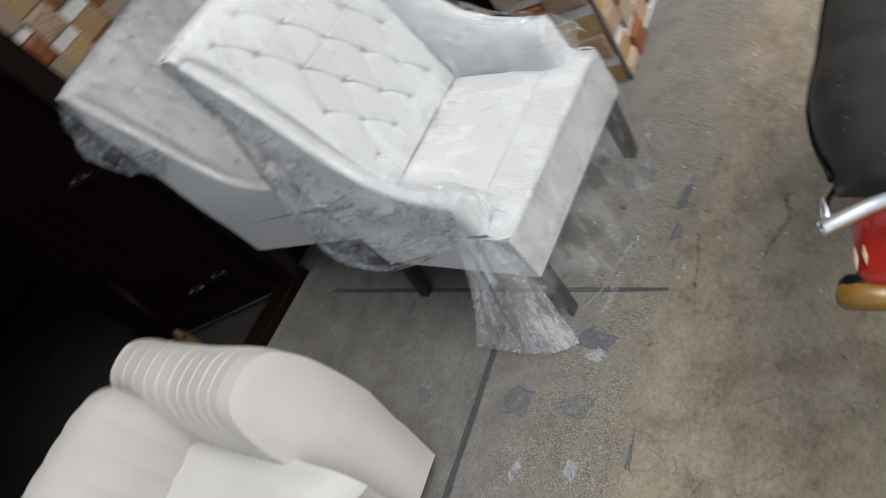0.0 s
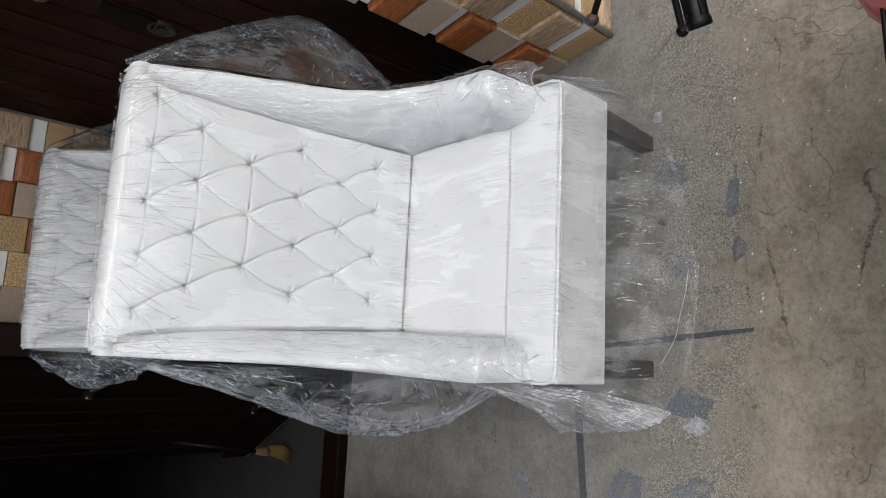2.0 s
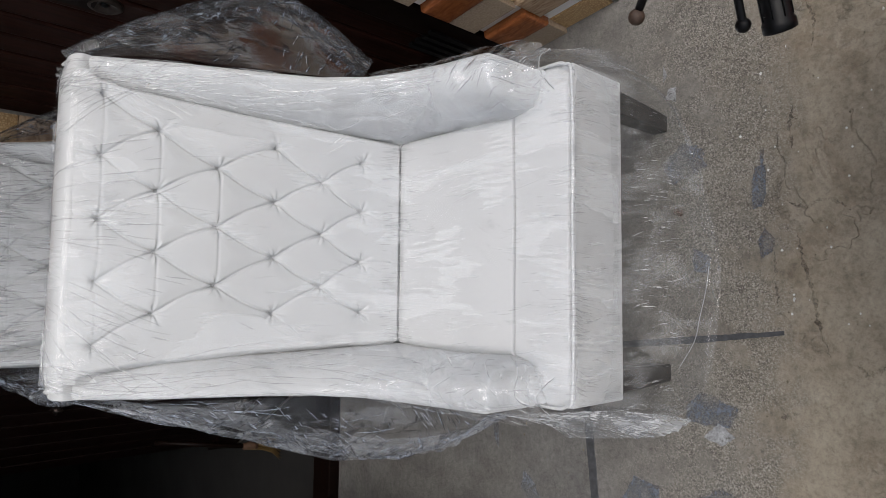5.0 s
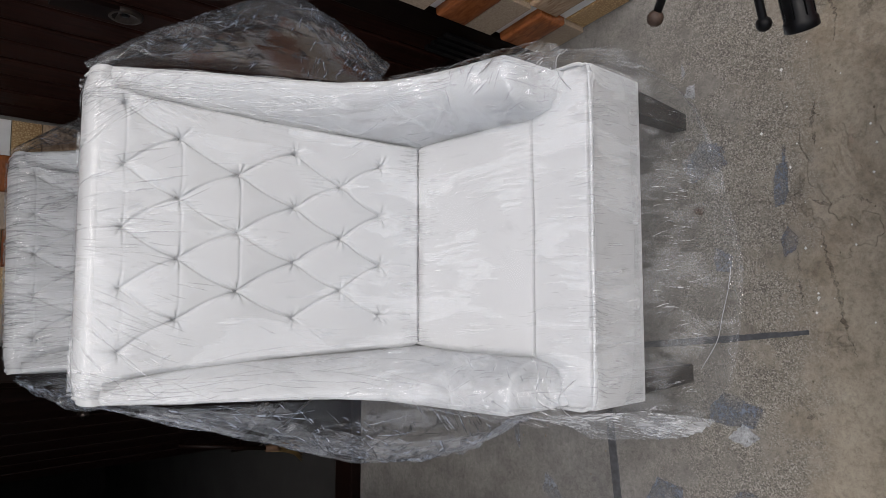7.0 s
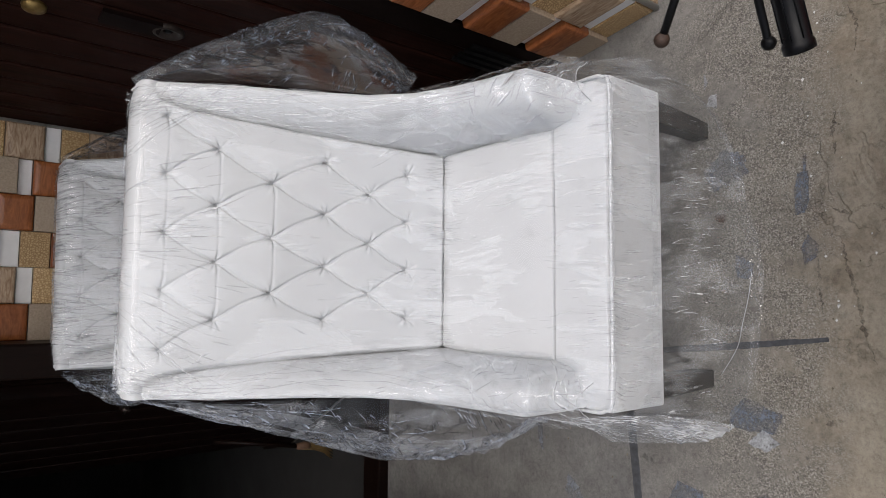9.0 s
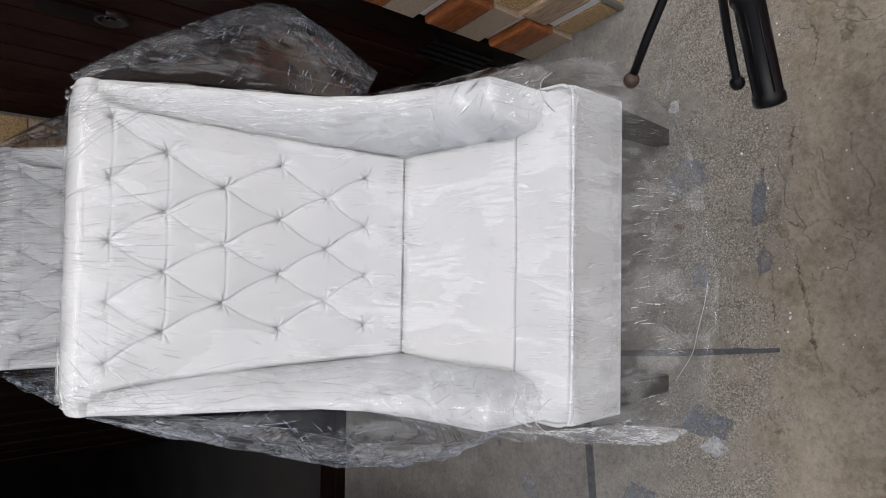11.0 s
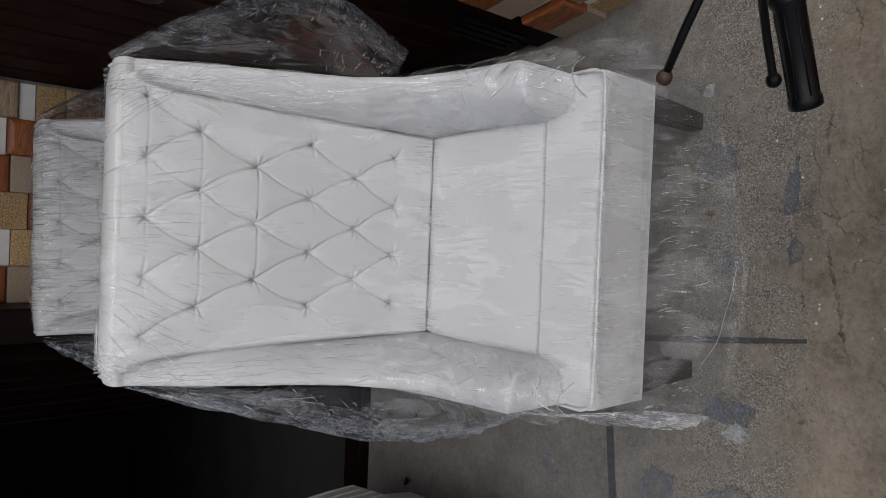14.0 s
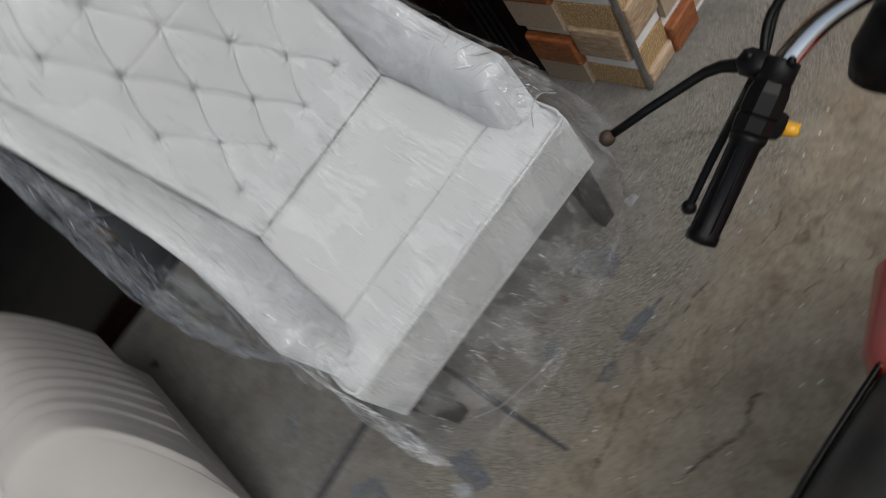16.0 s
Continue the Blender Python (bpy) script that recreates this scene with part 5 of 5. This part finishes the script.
def motorcycle():
    bike = thing("motorcycle", "old red motorcycle with dusty black seat and chrome rail", "motorcycle")
    # seat: local x along the bike
    rows = []
    for k in range(41):
        x = lerp(-0.392, 0.16, k / 40)
        t = (x + 0.392) / 0.552
        half = sum(table([0, 0.06, 0.2, 0.36, 0.44, 0.72, 1.0], [0.125, 0.152, 0.188, 0.204, 0.200, 0.216, 0.222], t + o) for o in (-0.08, -0.04, 0.0, 0.04, 0.08)) / 5
        top = sum(table([0, 0.05, 0.14, 0.36, 0.44, 1.0], [0.735, 0.765, 0.790, 0.80, 0.785, 0.765], t + o) for o in (-0.06, -0.03, 0.0, 0.03, 0.06)) / 5
        row = []
        for j in range(17):
            a = math.pi * j / 16
            c = math.copysign(abs(math.cos(a)) ** 0.55, math.cos(a))
            row.append((x, -0.930 + half * c, lerp(0.70, top, math.sin(a) ** 0.5)))
        rows.append(row)
    seat = part("seat", rows_bm(rows, False, True), M_SEAT, bike, "dusty black vinyl seat")
    for dz in (0.722, 0.730):
        part("welt", tube_bm([(r[0][0], r[0][1] + 0.002, dz) for r in rows[1:]], 0.0035, 6), M_RUBBER, seat)
    part("grab_rail", tube_bm(spline([(-0.478, -0.792, 0.735), (-0.463, -0.812, 0.738), (-0.428, -0.865, 0.742), (-0.416, -0.930, 0.744), (-0.428, -0.995, 0.742), (-0.463, -1.048, 0.738), (-0.478, -1.068, 0.735)], 5), [0.006] + [0.0125] * 29 + [0.006], 14), M_CHROME, bike, "chrome grab rail across the tail")
    for y in (-0.800, -1.060):
        part("rail_stay", tube_bm([(-0.470, y, 0.735), (-0.40, y + (0.02 if y > -0.9 else -0.02), 0.70), (-0.33, y, 0.69)], 0.007, 8), M_CHROME, bike)
    rows = []
    for x, half, z0, z1 in ((-0.30, 0.124, 0.59, 0.695), (-0.36, 0.122, 0.59, 0.69), (-0.42, 0.118, 0.58, 0.675), (-0.475, 0.108, 0.575, 0.648), (-0.495, 0.098, 0.58, 0.632)):
        rows.append([(x, -0.930 + half * c, z) for c, z in ((0.8, z0), (1.0, lerp(z0, z1, 0.25)), (1.0, lerp(z0, z1, 0.8)), (0.8, z1), (-0.8, z1), (-1.0, lerp(z0, z1, 0.8)), (-1.0, lerp(z0, z1, 0.25)), (-0.8, z0))])
    tail = part("tail", rows_bm(rows, True, True), M_RED, bike, "scuffed red tail panel")
    bevelled(tail, 0.012, 3)
    for x, y, w in ((-0.470, -0.8245, 0.018), (-0.462, -0.835, 0.014)):
        part("paint_chip", tube_bm([(x - w, y - 0.004, 0.648), (x, y, 0.653), (x + w, y + 0.003, 0.658)], [0.0008, 0.004, 0.001], 8), M_CHIP, tail, "bare pale chip in the paint")
    for y, q in ((-0.832, 1), (-1.028, -1)):
        lamp = part("indicator", tube_bm([(-0.500, y - q * 0.06, 0.606), (-0.503, y, 0.603), (-0.504, y + q * 0.022, 0.601), (-0.504, y + q * 0.031, 0.600), (-0.504, y + q * 0.034, 0.600)], [0.020, 0.023, 0.022, 0.015, 0.006], 16), M_AMBER, bike, "amber turn indicator")
        part("indicator_back", tube_bm([(-0.486, y - q * 0.02, 0.606), (-0.490, y + q * 0.020, 0.604), (-0.492, y + q * 0.030, 0.603)], [0.020, 0.020, 0.012], 14), M_BLACK, lamp)
    # tank, bars
    rows = []
    for x, half, z0, z1 in ((0.10, 0.20, 0.62, 0.765), (0.15, 0.245, 0.60, 0.80), (0.24, 0.282, 0.58, 0.81), (0.45, 0.23, 0.58, 0.82), (0.55, 0.10, 0.60, 0.80), (0.59, 0.05, 0.64, 0.74)):
        rows.append([(x, -0.930 + half * math.copysign(abs(math.cos(a)) ** 0.7, math.cos(a)), lerp(z0, z1, 0.5 + 0.5 * math.sin(a))) for a in (2 * math.pi * k / 20 for k in range(20))])
    part("tank", rows_bm(rows, True, True), M_RED, bike, "red fuel tank")
    grip0, grip1 = Vector((0.140, -0.531, 0.832)), Vector((0.240, -0.530, 0.888))
    d = (grip1 - grip0).normalized()
    bar = part("handlebar", tube_bm(spline([grip1 - d * 0.08, grip1, grip1 + d * 0.06, (0.345, -0.555, 0.950), (0.385, -0.62, 0.985), (0.395, -0.72, 0.99), (0.395, -0.930, 0.98), (0.395, -1.14, 0.99), (0.385, -1.24, 0.985), (0.33, -1.31, 0.94), (0.24, -1.33, 0.888), (0.14, -1.329, 0.832)], 8), 0.0115, 12), M_CHROME, bike, "chrome handlebar")
    pts, rad = [], []
    for t, r in ((0.0, 0.013), (0.012, 0.0165), (0.09, 0.0165), (0.11, 0.0150), (0.5, 0.0148), (0.9, 0.0150), (0.95, 0.0175), (1.0, 0.0175)):
        pts.append(grip0.lerp(grip1, t))
        rad.append(r)
    part("grip", tube_bm(pts, rad, 20), M_RUBBER, bike, "black rubber grip")
    for k in range(8):
        a = 2 * math.pi * k / 8
        side = Vector((-d.z * math.cos(a), math.sin(a), d.x * math.cos(a)))
        part("grip_rib", tube_bm([grip0.lerp(grip1, 0.13) + side * 0.0149, grip0.lerp(grip1, 0.88) + side * 0.0149], 0.0009, 5), M_RUBBER, bike)
    pod = part("switch_pod", tube_bm([grip1, grip1 + d * 0.003, grip1 + d * 0.016, grip1 + d * 0.018, grip1 + d * 0.020, grip1 + d * 0.040, grip1 + d * 0.050], [0.0170, 0.0192, 0.0196, 0.0176, 0.0196, 0.0192, 0.0165], 8), M_BLACK, bike, "black switch housing", smooth=False)
    part("switch", tube_bm([(0.262, -0.540, 0.872), (0.267, -0.553, 0.871), (0.269, -0.560, 0.870)], [0.008, 0.0075, 0.006], 10), M_YELLOW, pod, "yellow push switch")
    box = part("switch_box", tube_bm([(0.256, -0.530, 0.888), (0.260, -0.541, 0.881), (0.261, -0.547, 0.877), (0.2615, -0.549, 0.876)], [0.0160, 0.0155, 0.0140, 0.009], 6), M_BLACK, pod, smooth=False)
    bracket = grip1 + d * 0.06
    part("meter_housing", tube_bm([(0.318, -0.600, 0.905), (0.330, -0.604, 0.925), (0.350, -0.612, 0.950), (0.362, -0.616, 0.960)], [0.022, 0.030, 0.033, 0.026], 16), M_BLACK, bike, "black instrument housing")
    clamp = part("lever_bracket", tube_bm([bracket - d * 0.012, bracket - d * 0.010, bracket + d * 0.010, bracket + d * 0.012], [0.0135, 0.0160, 0.0160, 0.0135], 14), M_BLACK, bike)
    pivot = bracket + Vector((0.0, 0.024, 0.002))
    part("pivot_block", bevel_box(pivot, 0.012, 0.014, 0.009), M_BLACK, clamp)
    part("pivot_bolt", tube_bm([pivot + Vector((0, 0.004, 0.006)), pivot + Vector((0, 0.004, 0.013))], 0.005, 6), M_BLACK, clamp)
    part("clamp_bolt", tube_bm([bracket + Vector((0.004, -0.010, 0.010)), bracket + Vector((0.004, -0.012, 0.018))], 0.004, 6), M_BLACK, clamp)
    lever = part("clutch_lever", tube_bm([bracket + Vector((0, 0.010, 0)), (0.290, -0.495, 0.915), (0.284, -0.476, 0.912), (0.275, -0.463, 0.908), (0.264, -0.454, 0.904), (0.225, -0.425, 0.892), (0.185, -0.394, 0.875)], [0.0085, 0.0075, 0.0062, 0.0056, 0.0052, 0.005, 0.0048], 10), M_BLACK, bike, "long black clutch lever")
    bm = bmesh.new()
    bmesh.ops.create_uvsphere(bm, u_segments=12, v_segments=8, radius=0.0095, matrix=Matrix.Translation((0.185, -0.394, 0.875)))
    part("lever_ball", bm, M_RUST, lever, "rusty ball end")
    low = part("lower_lever", tube_bm(spline([bracket + Vector((0.0, 0.03, -0.03)), (0.275, -0.475, 0.82), (0.24, -0.463, 0.775), (0.197, -0.458, 0.740)], 6), 0.0052, 10), M_BLACK, bike, "second black lever")
    bm = bmesh.new()
    bmesh.ops.create_uvsphere(bm, u_segments=12, v_segments=8, radius=0.0095, matrix=Matrix.Translation((0.197, -0.458, 0.740)))
    part("lever_ball", bm, M_RUBBER, low)
    for o in ((0.0, 0.0), (0.02, -0.012)):
        part("cable", tube_bm(spline([bracket + Vector((0.0, 0.018, 0.0)), bracket + Vector((0.06 + o[0], 0.025, 0.03)), (0.44 + o[0], -0.60 + o[1], 0.99), (0.50, -0.72, 0.93), (0.52, -0.82, 0.80)], 8), 0.0045, 8), M_RUBBER, bike)
    # frame, wheels, forks: what carries it
    part("frame_tube", tube_bm(spline([(-0.60, -0.930, 0.55), (-0.2, -0.930, 0.60), (0.2, -0.930, 0.62), (0.5, -0.930, 0.80), (0.53, -0.930, 0.70), (0.35, -0.930, 0.32), (-0.05, -0.930, 0.30)], 6), 0.02, 10), M_BLACK, bike)
    eng = part("engine", box_bm(-0.02, 0.34, -1.02, -0.84, 0.24, 0.56), M_STEEL, bike, smooth=False)
    bevelled(eng, 0.03, 3)
    for cx in (-0.62, 0.66):
        wheel = part("wheel", tube_bm([(cx, -0.962, 0.30), (cx, -0.898, 0.30)], 0.05, 14), M_STEEL, bike)
        rows = []
        for k in range(40):
            a = 2 * math.pi * k / 40
            rows.append([(cx + (0.262 + 0.034 * math.cos(b)) * math.cos(a), -0.930 + 0.034 * math.sin(b), 0.30 + (0.262 + 0.034 * math.cos(b)) * math.sin(a)) for b in (2 * math.pi * j / 10 for j in range(10))])
        part("tyre", rows_bm(rows + rows[:1], True), M_RUBBER, wheel)
        for k in range(12):
            a = 2 * math.pi * k / 12
            part("spoke", tube_bm([(cx + 0.04 * math.cos(a), -0.930, 0.30 + 0.04 * math.sin(a)), (cx + 0.235 * math.cos(a), -0.930, 0.30 + 0.235 * math.sin(a))], 0.003, 5), M_CHROME, wheel)
    for y in (-0.862, -0.998):
        part("fork", tube_bm([(0.66, y, 0.30), (0.47, y, 0.94)], 0.018, 10), M_CHROME, bike)
        part("swing_arm", tube_bm([(-0.62, y, 0.30), (0.05, y, 0.34)], 0.016, 10), M_BLACK, bike)
    return bike


def seat_vinyl():
    n = Nodes("dusty_black_vinyl")
    v = n.coords()
    col = n.ramp(n.noise(v, 14.0, 6, 0.7), [(0.35, (0.010, 0.010, 0.010)), (0.8, (0.035, 0.032, 0.028))])
    fleck = n.ramp(n.cells(v, 95.0).outputs[0], [(0.05, 1.0), (0.11, 0.0)])
    some = n.ramp(n.noise(v, 30.0, 2), [(0.52, 0.0), (0.6, 1.0)])
    col = n.mix(n.math("MULTIPLY", fleck, some), col, (0.42, 0.39, 0.34))
    return n.finish(col, n.ramp(n.noise(v, 9.0, 4), [(0.3, 0.38), (0.7, 0.6)]), 0.0, n.bump(n.noise(v, 420.0, 3), 0.2, 0.0006), 0.4)


M_SEAT = seat_vinyl()
motorcycle()


# ---- marks and crumbs on the floor ----
def blot(name, x, y, w, h, turn, material, label, seed=0, rag=0.25, corners=5):
    """A thin patch lying on the concrete: a few blunt corners and torn edges between them."""
    rng = random.Random(seed)
    z = 0.0008 + 0.00025 * (seed % 9)
    ring = []
    for k in range(corners):
        a = 2 * math.pi * (k + rng.uniform(-0.3, 0.3)) / corners
        r = 1.15 + rng.uniform(-rag, rag)
        ring.append(Vector((math.cos(a) * r * w / 2, math.sin(a) * r * h / 2, 0)))
    bm = bmesh.new()
    top, low = [], []
    for p, q in zip(ring, ring[1:] + ring[:1]):
        for k in range(7):
            c = p.lerp(q, k / 7) + Vector((rng.uniform(-1, 1), rng.uniform(-1, 1), 0)) * 0.05 * min(w, h) * (k > 0)
            c.rotate(Euler((0, 0, radians(turn))))
            top.append(bm.verts.new((x + c.x * 0.98, y + c.y * 0.98, z)))
            low.append(bm.verts.new((x + c.x, y + c.y, 0.0)))
    n = len(top)
    bm.faces.new(top)
    for k in range(n):
        bm.faces.new((low[k], low[(k + 1) % n], top[(k + 1) % n], top[k]))
    return tagged(part(name, bm, material, smooth=False), label, "floor mark")


def crack(points, width, seed, material=None):
    """A wandering dirt-filled crack in the concrete."""
    rng = random.Random(seed)
    line = spline([(*p, 0.0) for p in points], 14)
    rows = []
    for i, p in enumerate(line):
        d = (line[min(i + 1, len(line) - 1)] - line[max(i - 1, 0)]).normalized()
        side = Vector((-d.y, d.x, 0))
        c = p + side * rng.uniform(-1, 1) * 0.0025
        w = 1.5 * width * rng.uniform(0.25, 1.0) * min(1.0, 4 * (i + 0.3) / len(line), 4 * (len(line) - i - 0.7) / len(line))
        rows.append([c - side * w, c + Vector((0, 0, 0.0009)), c + side * w])
    return tagged(part("floor_crack", rows_bm(rows), material or M_CRACK, smooth=False), "dirt-filled crack in the worn concrete", "crack")


def strip(name, a, b, w0, w1, material, label, seed):
    rng = random.Random(seed)
    a, b = Vector((*a, 0)), Vector((*b, 0))
    d = (b - a).normalized()
    s = Vector((-d.y, d.x, 0))
    n = 24
    rows = []
    for k in range(n + 1):
        t = k / n
        c = a.lerp(b, t)
        w = lerp(w0, w1, t) / 2
        e0, e1 = w * rng.uniform(0.8, 1.1), w * rng.uniform(0.8, 1.1)
        rows.append([c - s * e0, c - s * (e0 * 0.9) + Vector((0, 0, 0.002)), c + s * (e1 * 0.9) + Vector((0, 0, 0.002)), c + s * e1])
    return tagged(part(name, rows_bm(rows), material, smooth=False), label, "floor strip")


strip("floor_strip", (-0.375, 1.20), (-0.232, 0.0), 0.018, 0.017, M_STRIP, "dark filled joint in the concrete floor", 1)
strip("floor_strip", (-0.2325, -0.001), (-0.203, -0.240), 0.019, 0.010, M_STRIP, "dark filled joint in the concrete floor", 3)
strip("floor_strip", (-0.40, 0.272), (-1.5, 0.165), 0.026, 0.028, M_STRIP, "dark filled joint in the concrete floor", 2)
SMEAR, PATCH = "blue-grey paint smear on the concrete", "rubbed blue-grey paint patch on the concrete"
SPLASH = "pale plaster splash on the concrete"
blot("paint_mark", 0.128, -0.195, 0.030, 0.110, 84, M_PAINT, SMEAR, 3, 0.1, 6)
blot("paint_mark", 0.190, -0.203, 0.008, 0.050, 88, M_PAINT, SMEAR, 4, 0.1)
blot("paint_mark", 0.000, -0.208, 0.030, 0.058, 75, M_PAINT, SMEAR, 5)
blot("paint_mark", -0.395, -0.070, 0.070, 0.115, 6, M_PAINT, PATCH, 6)
blot("plaster_spill", -0.443, -0.090, 0.050, 0.075, 14, M_PALE, SPLASH, 7, 0.2, 4)
blot("paint_mark", 0.196, -0.020, 0.095, 0.105, 20, M_FAINT, PATCH, 8, 0.15)
blot("plaster_spill", 0.386, 0.008, 0.036, 0.036, 45, M_PALE, SPLASH, 9, 0.08, 4)
blot("plaster_spill", 0.438, 0.030, 0.050, 0.012, 5, M_PALE, SPLASH, 10, 0.1, 3)
blot("paint_mark", -0.038, -0.054, 0.060, 0.050, 30, M_FAINT, PATCH, 11, 0.2, 4)
blot("paint_mark", -0.636, 0.112, 0.095, 0.115, 20, M_PAINT, PATCH, 12)
blot("paint_mark", -0.607, -0.092, 0.070, 0.105, 10, M_FAINT, PATCH, 13, 0.2, 5)
blot("plaster_spill", -0.829, 0.029, 0.075, 0.030, 6, M_PALE, SPLASH, 14, 0.12, 4)
blot("plaster_spill", -0.782, -0.134, 0.075, 0.040, 15, M_PALE, SPLASH, 15, 0.12, 4)
blot("plaster_spill", -0.455, 0.122, 0.055, 0.105, 15, M_FAINT, SPLASH, 16, 0.2, 4)
blot("plaster_spill", -0.530, 0.602, 0.100, 0.022, 8, M_FAINT, SPLASH, 17, 0.15, 4)
blot("plaster_spill", -0.690, 0.470, 0.090, 0.060, 30, M_FAINT, SPLASH, 18, 0.3, 5)
blot("paint_mark", -0.690, -0.278, 0.125, 0.016, 6, M_PAINT, SMEAR, 19, 0.1, 3)
blot("rust_stain", 0.086, -0.003, 0.022, 0.026, 0, M_RUSTY, "small rust stain on the concrete", 20, 0.2, 6)
crack([(0.155, -0.545), (0.135, -0.485), (0.067, -0.505), (0.0, -0.488), (-0.047, -0.474), (-0.121, -0.461)], 0.005, 31)
crack([(0.02, -0.272), (-0.04, -0.281), (-0.117, -0.300), (-0.180, -0.308), (-0.250, -0.328)], 0.004, 32)
crack([(-0.02, -0.222), (-0.08, -0.226), (-0.150, -0.231)], 0.003, 33)
crack([(0.09, -0.245), (0.07, -0.290), (0.085, -0.330), (0.06, -0.375)], 0.004, 34)
crack([(-0.262, -0.375), (-0.280, -0.400), (-0.258, -0.430)], 0.005, 35)
crack([(-0.372, -0.262), (-0.388, -0.228)], 0.005, 36)
crack([(0.30, -0.270), (0.25, -0.262), (0.20, -0.268)], 0.004, 37)
crack([(0.53, -0.30), (0.48, -0.318), (0.42, -0.310)], 0.003, 38)


def crumbs(name, count, seed, material, label, x0, x1, y0, y1, r0, r1):
    """Scattered grit, all in one mesh."""
    rng = random.Random(seed)
    bm = bmesh.new()
    for _ in range(count):
        x, y, r = rng.uniform(x0, x1), rng.uniform(y0, y1), rng.uniform(r0, r1)
        pts = []
        for dx, dy, dz in ((1, 0, 0), (0, 1, 0), (-1, 0, 0), (0, -1, 0), (0, 0, 1)):
            q = r * rng.uniform(0.6, 1.3)
            pts.append(bm.verts.new((x + dx * q, y + dy * q * 0.8, max(0.0, dz * q * 0.7))))
        for i in range(4):
            bm.faces.new((pts[i], pts[(i + 1) % 4], pts[4]))
        bm.faces.new(pts[:4][::-1])
    return tagged(part(name, bm, material, smooth=False), label, "debris", kind="stuff")


crumbs("plaster_crumbs", 80, 21, M_CRUMB, "small white plaster crumbs on the concrete", -0.2, 0.9, -0.75, -0.15, 0.0015, 0.0045)
crumbs("grit", 260, 22, M_PEBBLE, "brown grit scattered on the concrete", -1.2, 0.9, -0.85, 0.6, 0.001, 0.0035)
tagged(part("floor_chip", tube_bm([(-0.94, 1.165, 0.0), (-0.965, 1.175, 0.012)], [0.016, 0.004], 5), M_BLACK, smooth=False), "small dark chip lying on the concrete", "debris")

# ---- cladding pieces, last ----
tiles(wall_right, pose(wx(0.18), 0.18, 0, 0, 0, 90 + math.degrees(math.atan(-SLANT))), 0.312, 0.0, 2.0, 0, 0.0, "QP", 2)
tiles(wall_right, pose(1.70, 0.26, 0, 0, 0, 180 + 4.57), 1.008, 0.0, 1.3, 1, 0.06, "PQRQ")
tiles(wall_back, pose(0.445, 1.704, 0, 0, 0, 180), 0.713, 0.9, 2.2, 2, 0.03, "PRQP")
trim_z = tube_bm([(wx(0.172) - 0.004, 0.166, 0.0), (wx(0.172) - 0.004, 0.166, 2.2)], 0.009, 8)
tagged(part("corner_trim", trim_z, M_ALU), "aluminium corner strip on the tiled pier", "trim", kind="structure")
